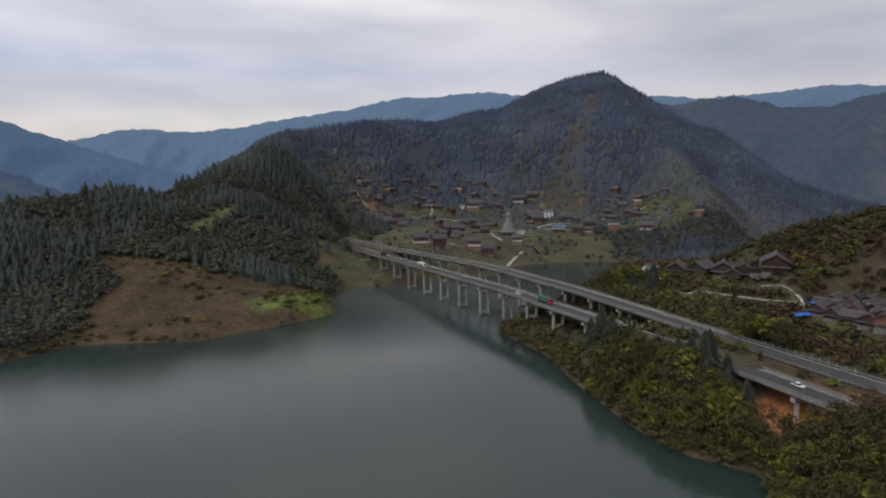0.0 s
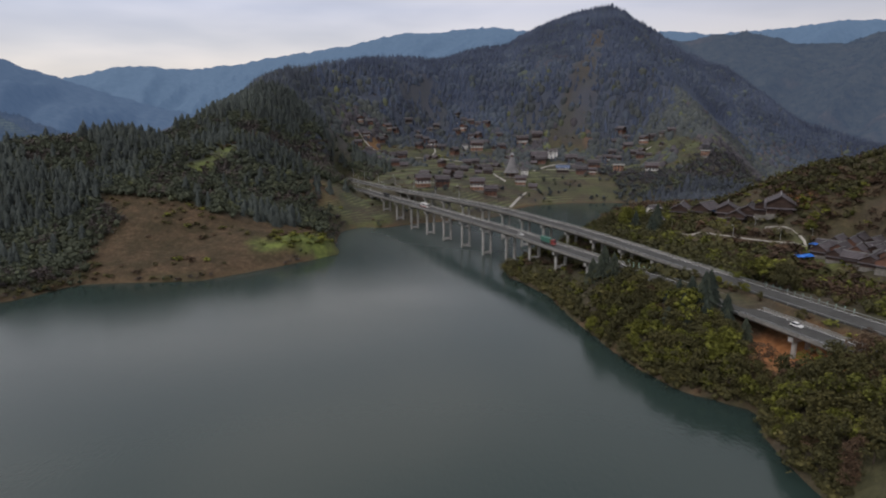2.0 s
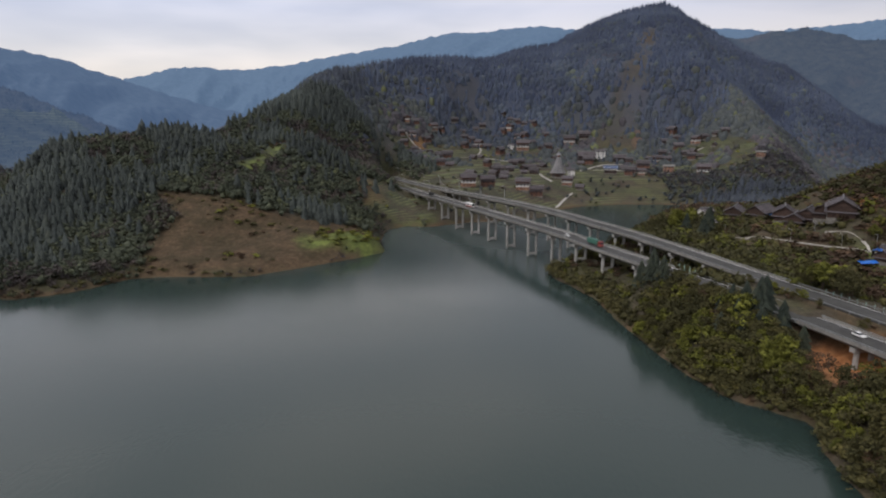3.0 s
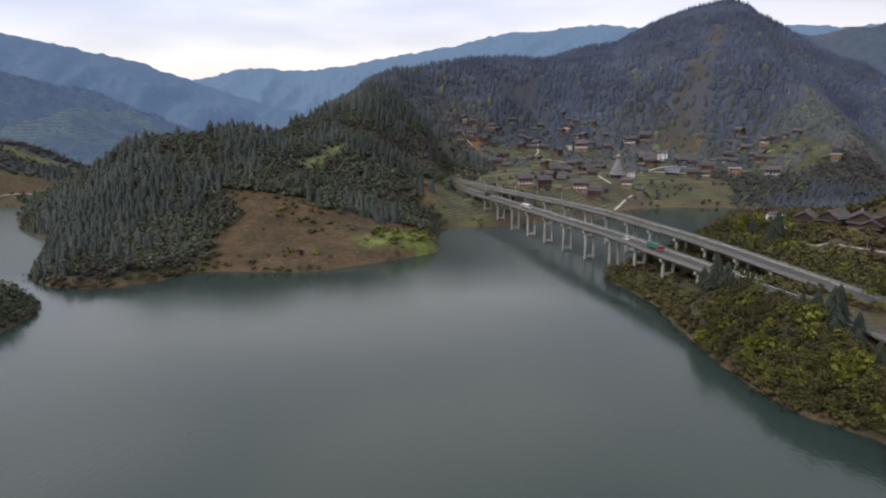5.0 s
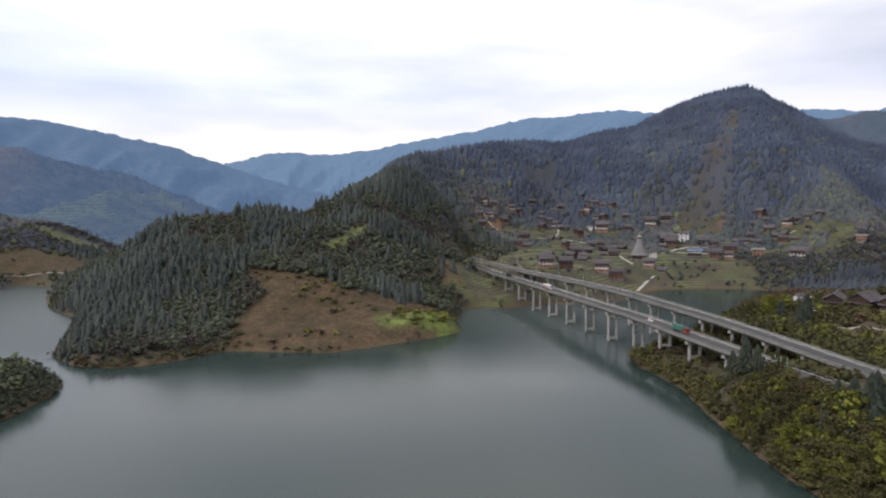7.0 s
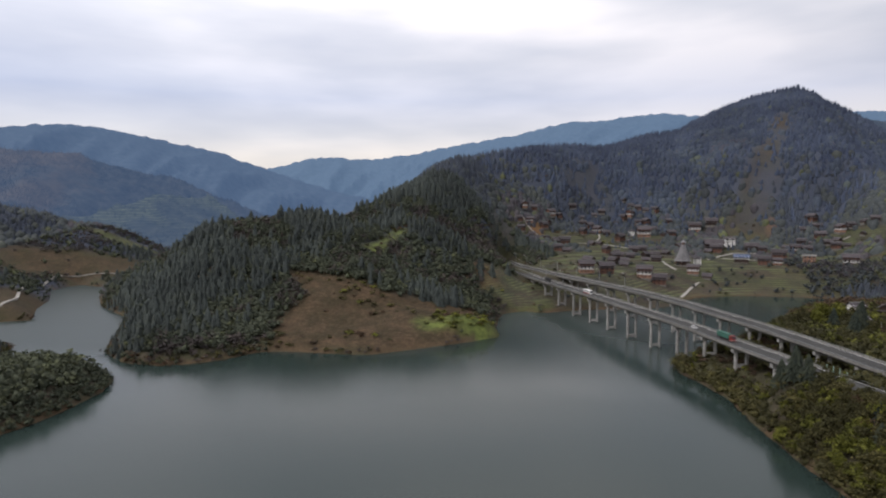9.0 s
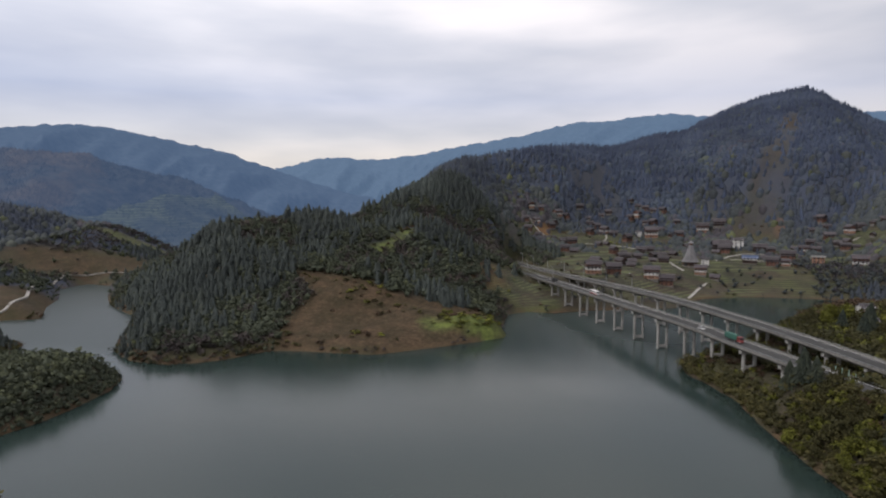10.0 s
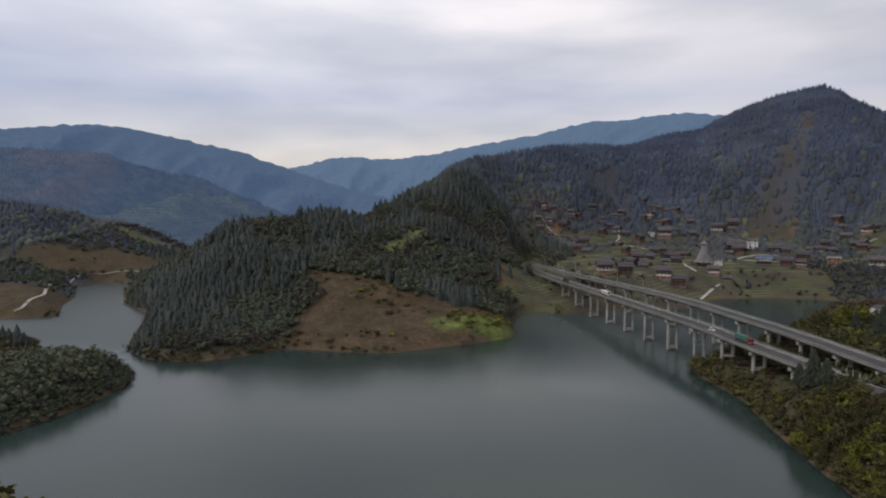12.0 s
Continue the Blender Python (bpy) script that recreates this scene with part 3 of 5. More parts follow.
_w = np.linspace(-700, 400, 89)
_v = np.linspace(-500, 600, 89)
WX, WY = np.meshgrid(_w, _v)
_ruffle = np.maximum(np.clip((-190 - WX) / 30, 0, 1) * np.clip((WY - 180) / 40, 0, 1), 0.9 * np.clip((WX + 0.5 * WY - 60) / 110, 0, 1) * np.clip((240 - WX - 0.5 * WY) / 60, 0, 1) * np.clip((WY - 230) / 90, 0, 1))
_i = (np.arange(88)[:, None] * 89 + np.arange(88)[None, :]).ravel()
lake = new("lake_water", raw_mesh("lake_water", np.stack([WX.ravel(), WY.ravel(), 0 * WX.ravel()], 1), np.stack([_i, _i + 1, _i + 90, _i + 89], 1).tolist(), M_water, attrs={"ruffle": _ruffle.ravel()}))
tagged(lake, "calm grey-green lake water with faint ripples", "water", kind="structure")

# ---- far ridges ----
HILL_TREES = []


def far_ridge(name, pts, slope, mat, label, wobble, seed, depth=900.0, trees=0):
    n, rows = 560, 26
    seg = np.array(pts, float)
    t = np.concatenate([[0], np.cumsum(np.hypot(*np.diff(seg[:, :2], axis=0).T))])
    s = np.linspace(0, t[-1], n)
    cx, cy, cz = (np.interp(s, t, seg[:, k]) for k in range(3))
    rough_top = wobble * fbm(s, s * 0 + 3.3, 220, seed, 5)
    jag = 7 * fbm(s, s * 0 + 1.7, 26, seed + 40, 3)
    verts = []
    for r in range(-3, rows):
        out = r / (rows - 1)
        dist = out * depth
        k = 1 - dist / np.hypot(cx, cy)
        # spurs and gullies that run down the slope
        wander = s + 0.35 * dist + 70 * fbm(s, s * 0 + dist, 260, seed + 9, 3)
        spur = 1 - 2.2 * abs(fbm(wander, s * 0 + 0.16 * dist, 330, seed + 5, 4))
        z = cz + rough_top * np.exp(-abs(dist) / 250.0) + jag * np.exp(-abs(dist) / 14.0) - slope * abs(dist) + 0.12 * depth * min(1.0, abs(out) * 2.2) * (spur - 0.55)
        verts.append(np.stack([cx * k, cy * k, z], 1))
    verts = np.concatenate(verts)
    i = (np.arange(rows + 2)[:, None] * n + np.arange(n - 1)[None, :]).ravel()
    ob = new(name, raw_mesh(name, verts, np.stack([i, i + n, i + n + 1, i + 1], 1).tolist(), mat, True))
    if trees:
        HILL_TREES.append((verts.reshape(rows + 3, n, 3), trees, seed, label, mat))
    return tagged(ob, label, "distant hills", kind="structure")


# bluish base tones and glow paint the distance haze onto these ridges
M_far = distance_hill("hazy_far_ridge_forest", (0.032, 0.044, 0.056), (0.058, 0.074, 0.086), (0.17, 0.30, 0.55), 0.215)
M_farther = distance_hill("hazy_farthest_ridge_forest", (0.036, 0.052, 0.068), (0.060, 0.082, 0.104), (0.21, 0.35, 0.57), 0.25)
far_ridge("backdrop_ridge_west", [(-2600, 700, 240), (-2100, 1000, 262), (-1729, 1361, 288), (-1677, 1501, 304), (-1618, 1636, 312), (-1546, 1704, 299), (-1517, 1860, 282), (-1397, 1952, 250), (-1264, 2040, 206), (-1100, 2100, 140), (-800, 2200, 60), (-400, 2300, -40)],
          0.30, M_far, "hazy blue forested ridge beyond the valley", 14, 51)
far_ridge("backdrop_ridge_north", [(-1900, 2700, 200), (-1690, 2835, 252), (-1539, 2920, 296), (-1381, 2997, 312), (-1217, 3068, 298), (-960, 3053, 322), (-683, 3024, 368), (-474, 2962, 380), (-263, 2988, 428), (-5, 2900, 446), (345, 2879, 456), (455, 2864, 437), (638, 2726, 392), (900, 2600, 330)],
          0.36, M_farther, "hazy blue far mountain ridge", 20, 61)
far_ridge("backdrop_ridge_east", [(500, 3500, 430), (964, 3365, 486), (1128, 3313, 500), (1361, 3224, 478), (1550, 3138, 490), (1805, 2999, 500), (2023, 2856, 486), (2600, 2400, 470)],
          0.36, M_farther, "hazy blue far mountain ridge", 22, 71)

# a weaker blue glow paints haze onto the nearer hills
M_easthill = distance_hill("hazy_olive_hill_forest", (0.022, 0.028, 0.028), (0.050, 0.053, 0.044), (0.16, 0.25, 0.46), 0.14, (0.090, 0.074, 0.058))
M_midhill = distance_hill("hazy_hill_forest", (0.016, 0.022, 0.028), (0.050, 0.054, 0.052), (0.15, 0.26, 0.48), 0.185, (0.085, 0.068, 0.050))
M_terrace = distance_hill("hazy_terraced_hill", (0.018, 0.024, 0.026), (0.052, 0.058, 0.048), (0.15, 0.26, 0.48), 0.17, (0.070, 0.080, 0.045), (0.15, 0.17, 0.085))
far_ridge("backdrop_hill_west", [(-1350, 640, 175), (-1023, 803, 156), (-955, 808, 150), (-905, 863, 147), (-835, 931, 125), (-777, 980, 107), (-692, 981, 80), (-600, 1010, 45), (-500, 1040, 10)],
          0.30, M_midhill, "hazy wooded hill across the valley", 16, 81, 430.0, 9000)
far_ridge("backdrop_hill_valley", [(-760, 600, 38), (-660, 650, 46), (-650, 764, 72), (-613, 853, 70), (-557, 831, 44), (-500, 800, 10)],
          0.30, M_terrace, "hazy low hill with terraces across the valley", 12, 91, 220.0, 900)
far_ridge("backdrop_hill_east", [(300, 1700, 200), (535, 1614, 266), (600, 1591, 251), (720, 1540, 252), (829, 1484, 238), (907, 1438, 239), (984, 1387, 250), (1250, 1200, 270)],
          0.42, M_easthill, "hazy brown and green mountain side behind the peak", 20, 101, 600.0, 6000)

# ---- woods ----
def conifer_shape(rng, tiers, sides):
    """Jagged skirts of drooping branches round a stem; height 1, no trunk foot."""
    vs, fs = [], []
    for k in range(tiers):
        f = k / tiers
        z0, z1 = 0.16 + 0.80 * f, 0.16 + 0.80 * f + 0.30 * (1.15 - 0.5 * f)
        r = 0.20 * (1 - f) ** 0.8 + 0.025
        base = len(vs)
        vs.append((rng.normal(0, 0.01), rng.normal(0, 0.01), min(z1, 1.0)))
        off = rng.uniform(0, 6.28)
        for i in range(sides * 2):
            a = off + math.pi * i / sides
            rr = r * (rng.uniform(0.85, 1.25) if i % 2 == 0 else rng.uniform(0.45, 0.65))
            vs.append((rr * math.cos(a), rr * math.sin(a), z0 + rng.normal(0, 0.02) + (0.03 if i % 2 else -0.02)))
        n = sides * 2
        fs += [(base, base + 1 + i, base + 1 + (i + 1) % n) for i in range(n)]
    return np.array(vs), fs


def spire_shape(rng, sides):
    """A slim conifer top that stands closed in among others: one ragged cone; height 1."""
    n = sides * 2
    ring = [(0.17 * (rng.uniform(0.9, 1.2) if i % 2 else rng.uniform(0.6, 0.8)) * math.cos(math.pi * i / sides), 0.17 * (rng.uniform(0.9, 1.2) if i % 2 else rng.uniform(0.6, 0.8)) * math.sin(math.pi * i / sides), 0.2 + rng.normal(0, 0.04)) for i in range(n)]
    waist = [(0.55 * x, 0.55 * y, 0.58 + rng.normal(0, 0.03)) for x, y, _ in ring[::2]]
    vs = ring + waist + [(rng.normal(0, 0.012), rng.normal(0, 0.012), 1.0)]
    m, top = n, n + sides
    fs = []
    for k in range(sides):
        a, b, c = 2 * k, 2 * k + 1, (2 * k + 2) % n
        w0, w1 = m + k, m + (k + 1) % sides
        fs += [(a, b, w0), (b, w1, w0), (b, c, w1), (w0, w1, top)]
    return np.array(vs), fs


def crown_shape(rng, count, size, lift=0.25, squash=0.8):
    """Many small leaf clumps, each a bent pair of triangles, over an uneven crown; height 1."""
    vs, fs = [], []
    lobes = [(rng.normal(0, 0.15), rng.normal(0, 0.15), rng.uniform(0.36, 0.84), rng.uniform(0.09, 0.20)) for _ in range(10)] + [(0, 0, 0.55, 0.22)]
    for _ in range(count):
        lx, ly, lz, lr = lobes[rng.integers(len(lobes))]
        dvec = rng.normal(0, 1, 3)
        dvec /= np.linalg.norm(dvec)
        if dvec[2] < -0.5:
            dvec[2] *= -1
        p = np.array([lx, ly, lz]) + dvec * lr * (0.35 + 0.85 * rng.uniform() ** 0.6) * np.array([1, 1, squash])
        nrm = dvec * 0.8 + np.array([0, 0, 0.5]) + rng.normal(0, 0.75, 3)
        nrm /= np.linalg.norm(nrm)
        if nrm @ (dvec + np.array([0, 0, 0.6])) < 0:
            nrm = -nrm
        u = np.cross(nrm, rng.normal(0, 1, 3))
        u /= np.linalg.norm(u)
        v = np.cross(nrm, u)
        s = size * rng.uniform(0.7, 1.35)
        b = len(vs)
        vs += [p + u * s, p + v * s * 0.8 + nrm * 0.25 * s, p - u * s * 0.9, p - v * s * 0.8 + nrm * 0.2 * s]
        fs += [(b, b + 1, b + 2), (b, b + 2, b + 3)]
    return np.array(vs), fs


def ball(sub):
    bm = bmesh.new()
    bmesh.ops.create_icosphere(bm, subdivisions=sub, radius=1.0)
    v, f = np.array([p.co[:] for p in bm.verts]), [tuple(p.index for p in q.verts) for q in bm.faces]
    bm.free()
    return v, f


def clump_shape(rng, lumps, sub, leaves, leaf_size):
    """A full crown: ragged lumps of foliage with leaf clumps standing out of them; height 1."""
    bv, bf = ball(sub)
    bv = bv * 0.5
    vs, fs = [], []
    n = 0
    spots = [(0, 0, 0.50, 0.25)] + [(rng.normal(0, 0.15), rng.normal(0, 0.15), rng.uniform(0.34, 0.84), rng.uniform(0.11, 0.20)) for _ in range(lumps)]
    for x, y, z, r in spots:
        k = 0.86 + rng.normal(0, 0.16, len(bv))
        vs.append(bv * k[:, None] * r * np.array([1, 1, 0.85]) + np.array([x, y, z]))
        fs += [tuple(i + n for i in q) for q in bf]
        n += len(bv)
    if leaves:
        lv, lf = crown_shape(rng, leaves, leaf_size)
        vs.append(lv)
        fs += [tuple(i + n for i in q) for q in lf]
    return np.concatenate(vs), fs


def full_crown(rng, leaves, size):
    """A closed uneven crown with leaf clumps standing out of it; height 1."""
    v, f = ball(1)
    k = 0.88 + rng.normal(0, 0.12, len(v))
    v = v * k[:, None] * np.array([0.19, 0.19, 0.27]) + np.array([0, 0, 0.52])
    lv, lf = crown_shape(rng, leaves, size)
    return np.concatenate([v, lv]), [tuple(q) for q in f] + [tuple(i + len(v) for i in q) for q in lf]


def dome_shape(rng):
    """The rounded, uneven top of a tree that stands closed in among others."""
    v, f = ball(1)
    k = 1 + rng.normal(0, 0.12, len(v)) + 0.16 * np.sin(3 * v[:, 0] + rng.uniform(0, 6)) * np.sin(3 * v[:, 1] + rng.uniform(0, 6))
    v = v * k[:, None] * np.array([0.31, 0.31, 0.92]) + np.array([0, 0, 0.06])
    return v, [q for q in f if max(v[i][2] for i in q) > -0.2]


def wood_mesh(name, mat, shapes, places, seed, soft=True):
    """One mesh of many trees; places: x, y, z, height, width."""
    rng = np.random.default_rng(seed)
    pick = rng.integers(len(shapes), size=len(places))
    all_v, all_f, all_t, base = [], [], [], 0
    for k, (sv, sf) in enumerate(shapes):
        rows = places[pick == k]
        if not len(rows):
            continue
        a = rng.uniform(0, 2 * np.pi, len(rows))
        c, s = np.cos(a), np.sin(a)
        w = (rows[:, 3] * rows[:, 4])[:, None]
        vx = (sv[None, :, 0] * c[:, None] - sv[None, :, 1] * s[:, None]) * w + rows[:, 0:1]
        vy = (sv[None, :, 0] * s[:, None] + sv[None, :, 1] * c[:, None]) * w + rows[:, 1:2]
        vz = sv[None, :, 2] * rows[:, 3:4] + rows[:, 2:3]
        all_v.append(np.stack([vx.ravel(), vy.ravel(), vz.ravel()], 1))
        f = np.array(sf)
        all_f.append((f[None] + (np.arange(len(rows)) * len(sv))[:, None, None] + base).reshape(-1, 3))
        per_leaf = np.repeat(rng.normal(0, 0.13, (len(rows), len(sv) // 4 + 1)), 4, axis=1)[:, :len(sv)]
        all_t.append(np.clip(rng.beta(2, 2.6, len(rows))[:, None] + per_leaf, 0, 1).ravel())
        base += len(rows) * len(sv)
    v, f, t = np.concatenate(all_v), np.concatenate(all_f), np.concatenate(all_t)
    me = bpy.data.meshes.new(name)
    me.vertices.add(len(v))
    me.vertices.foreach_set("co", v.ravel().astype(np.float32))
    me.loops.add(len(f) * 3)
    me.loops.foreach_set("vertex_index", f.ravel().astype(np.int32))
    me.polygons.add(len(f))
    me.polygons.foreach_set("loop_start", (np.arange(len(f)) * 3).astype(np.int32))
    me.attributes.new("tint", "FLOAT", "POINT").data.foreach_set("value", t.astype(np.float32))
    me.materials.append(mat)
    me.update(calc_edges=True)
    if soft:
        me.polygons.foreach_set("use_smooth", np.ones(len(f), dtype=bool))
    return new(name, me)


def scatter(x0, x1, y0, y1, step, seed):
    rng = np.random.default_rng(seed)
    X, Y = np.meshgrid(np.arange(x0, x1, step), np.arange(y0, y1, step))
    x = X.ravel() + rng.uniform(-0.5, 0.5, X.size) * step
    y = Y.ravel() + rng.uniform(-0.5, 0.5, X.size) * step
    return x, y, rng


HAMLET_LANES = [[(107, 299), (109, 293), (115, 270), (121, 251), (128, 237), (132, 233), (136, 222)], [(132, 250), (136, 246), (138, 238), (137, 230), (134, 224)]]


def by_lane(x, y):
    return np.minimum.reduce([near_line(x, y, [(a, b, 0) for a, b in pts])[0] for pts in HAMLET_LANES])


def wooded(x, y, verge=9.5):
    z, d = ground_z(x, y), shore_gap(x, y)
    dry, grass, earth, shore = covers(x, y, z, d)
    field = village_zone(x, y)
    keep = np.where(d > 0.3, 1.0, 0.0)
    keep *= np.clip(1 - 1.15 * np.where(dry > 0.8, dry, 0.6 * dry), 0, 1) * np.clip(1 - 1.3 * grass, 0, 1) * np.clip(1 - earth, 0, 1) * np.clip(1 - field * (1 - np.clip(0.06 + 1.6 * fbm(x, y, 34, 91), 0, 0.95)), 0, 1)
    keep *= (1 - 0.8 * scar(x, y)) * (1 - 0.5 * blob(x, y, -28, 715, 30, 24)) * (1 - blob(x, y, 85, 141, 10, 20, 20)) * (1 - 0.92 * blob(x, y, -58, 392, 26, 30))
    keep *= (1 - blob(x, y, -350, 276, 40, 38, 40)) * (1 - 0.85 * blob(x, y, -425, 408, 70, 22, 25))
    for road in (NEAR_ROAD, FAR_ROAD):
        rd, _ = near_line(x, y, road)
        keep = np.where(rd < verge, 0, keep)
        keep = np.where((rd < 5.5) & (on_ground(x, y) < 0.5), 0, keep)
    # nothing tall below the lanes, where it would hide them
    keep = np.where(by_lane(x + 1.0, y + 2.5) < 3.2, 0, keep)
    over = y > np.interp(x, [c[0] for c in CREST], [c[1] for c in CREST]) + 28
    keep = np.where(over & (((x > -290) & (x < -190)) | ((x > -60) & (x < 600))), 0, keep)
    keep = np.where((blob(x, y, 139, 287, 12, 38, -14) > 0.3) | (blob(x, y, 143, 205, 15, 31) > 0.3), keep * 0.1, keep)
    return keep, z, d


_rng = np.random.default_rng(11)
CONIFERS = [conifer_shape(_rng, 7, 5) for _ in range(4)]
CONIFERS_FAR = [spire_shape(_rng, 4) for _ in range(5)]
SPIRES = [spire_shape(_rng, 3) for _ in range(5)]
CROWNS = [full_crown(_rng, 40, 0.07) for _ in range(6)]
CROWNS_FAR = [dome_shape(_rng) for _ in range(6)]
BUSHES = [crown_shape(_rng, 30, 0.13) for _ in range(5)]
TWIGGY = [crown_shape(_rng, 60, 0.066) for _ in range(4)]


def grow_wood(label, x0, x1, y0, y1, step, seed, near, con=0.06, bare=-0.10, size=1.0, hazy=False, crest=1.0, spring=0.13, low=False, verge=9.5, blend=0):
    """Fills a stretch of hillside with mixed trees: one mesh a kind."""
    x, y, rng = scatter(x0, x1, y0, y1, step, seed)
    keep, z, d = wooded(x, y, verge)
    if blend:
        keep = keep * np.clip(0.5 + blend * (y - 690 - 60 * fbm(x, y, 120, 77)) / 90, 0, 1)
    ok = rng.uniform(size=x.size) < keep
    x, y, z, d = x[ok], y[ok], z[ok], d[ok]
    mixv = fbm(x, y, 90, 201) + 0.25 * fbm(x, y, 25, 207) + rng.normal(0, 0.10, x.size) + 0.35 * blob(x, y, -228, 268, 75, 62) + crest * 0.45 * np.exp(-(near_line(x, y, CREST)[0] / 55) ** 2)
    kind = np.where(mixv > con, 0, np.where(mixv > bare, 1, 3))
    kind = np.where(rng.uniform(size=x.size) < 0.14, 1, kind)
    kind = np.where((kind != 0) & (rng.uniform(size=x.size) < spring), 2, kind)
    edge = np.clip(d / 9, 0.5, 1)
    tall = np.where(kind == 0, rng.uniform(7.0, 12.5, x.size), rng.uniform(5.0, 8.5, x.size)) * edge * size
    wide = np.where(kind == 0, rng.uniform(0.75, 1.15, x.size), rng.uniform(0.95, 1.4, x.size)) * (1.1 if near else 1.5) * np.where(kind == 0, 1.1, 1.0)
    sink = np.where(kind == 0, 0.24, 0.28) if near else np.where(kind == 0, 0.40, 0.3)
    tall = tall * (1.08 if near else 1.25) * np.where(kind == 0, 1 + 0.28 * np.exp(-(near_line(x, y, CREST)[0] / 16) ** 2), 1)
    rows = np.stack([x, y, z - sink * tall, tall, wide], 1)
    sets = ((0, "conifer_wood", M_conifer, CONIFERS if near else CONIFERS_FAR, "dense dark conifers"),
            (1, "evergreen_wood", M_leaf, CROWNS if near else CROWNS_FAR, "olive green broadleaf trees"),
            (2, "spring_wood", M_spring, CROWNS if near else CROWNS_FAR, "yellow-green young spring trees"),
            (3, "bare_wood", M_bare, TWIGGY if near else CROWNS_FAR, "brown leafless trees"))
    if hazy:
        # leaf colours that carry painted haze, picked by how far off the slope lies
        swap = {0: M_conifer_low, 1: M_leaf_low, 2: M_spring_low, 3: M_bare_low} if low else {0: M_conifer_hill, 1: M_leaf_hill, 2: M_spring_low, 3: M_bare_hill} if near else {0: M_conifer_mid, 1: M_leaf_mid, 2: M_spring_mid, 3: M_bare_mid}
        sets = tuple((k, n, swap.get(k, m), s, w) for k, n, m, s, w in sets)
    for k, name, mat, shapes, what in sets:
        if (kind == k).sum():
            ob = wood_mesh(name, mat, shapes, rows[kind == k], seed + k, k != 0 or not near)
            tagged(ob, what + " on " + label, "woodland", kind="stuff")


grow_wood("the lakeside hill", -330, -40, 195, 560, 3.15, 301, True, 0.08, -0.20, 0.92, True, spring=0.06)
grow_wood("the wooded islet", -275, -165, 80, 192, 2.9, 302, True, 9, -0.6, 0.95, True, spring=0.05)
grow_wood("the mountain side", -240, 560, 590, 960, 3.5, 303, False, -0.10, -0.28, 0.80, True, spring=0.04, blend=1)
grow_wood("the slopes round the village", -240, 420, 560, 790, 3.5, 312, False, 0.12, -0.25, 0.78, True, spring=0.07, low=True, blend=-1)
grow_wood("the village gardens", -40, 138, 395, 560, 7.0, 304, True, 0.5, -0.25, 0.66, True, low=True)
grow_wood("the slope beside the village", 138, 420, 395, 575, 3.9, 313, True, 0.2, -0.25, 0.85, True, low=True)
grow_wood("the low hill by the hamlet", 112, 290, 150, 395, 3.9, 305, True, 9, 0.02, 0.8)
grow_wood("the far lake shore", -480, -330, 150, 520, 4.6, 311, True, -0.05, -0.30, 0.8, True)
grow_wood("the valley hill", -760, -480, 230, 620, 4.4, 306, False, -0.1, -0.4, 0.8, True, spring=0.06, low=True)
grow_wood("the spit", -180, -98, 66, 95, 3.6, 308, True, 9, -0.5, 1.5)

# woods on the hills across the valley, in the hill's own haze-glow material
for grid, count, seed, where, mat in HILL_TREES:
    rng = np.random.default_rng(seed)
    r, c = rng.uniform(2.0, grid.shape[0] - 6, count * 2), rng.uniform(0, grid.shape[1] - 2, count * 2)
    i, j = r.astype(int), c.astype(int)
    u, v = (r - i)[:, None], (c - j)[:, None]
    spot = (grid[i, j] * (1 - v) + grid[i, j + 1] * v) * (1 - u) + (grid[i + 1, j] * (1 - v) + grid[i + 1, j + 1] * v) * u
    spot = spot[fbm(spot[:, 0], spot[:, 1], 160, seed + 3) + 0.5 * fbm(spot[:, 0], spot[:, 1], 40, seed + 8) > -0.34][:count]
    tall = rng.uniform(5, 9, len(spot))
    rows = np.concatenate([spot, tall[:, None], rng.uniform(1.8, 3.0, len(spot))[:, None]], 1)
    rows[:, 2] -= 0.45 * tall
    pick = rng.uniform(size=len(spot)) < 0.6
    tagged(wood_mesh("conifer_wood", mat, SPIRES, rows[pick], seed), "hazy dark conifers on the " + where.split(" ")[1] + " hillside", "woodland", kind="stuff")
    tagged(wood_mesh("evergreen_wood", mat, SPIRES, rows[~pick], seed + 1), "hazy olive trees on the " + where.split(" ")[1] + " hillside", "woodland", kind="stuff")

# the lake bank: single trees nearest, joined ones farther along
def crown_mesh(name, mat, shape, rng, soft=True):
    v, f = shape
    me = raw_mesh(name, v.tolist(), f, mat, soft, {"tint": np.clip(rng.uniform(0.25, 0.75) + np.repeat(rng.normal(0, 0.2, len(v) // 4 + 1), 4)[:len(v)], 0, 1)})
    return me


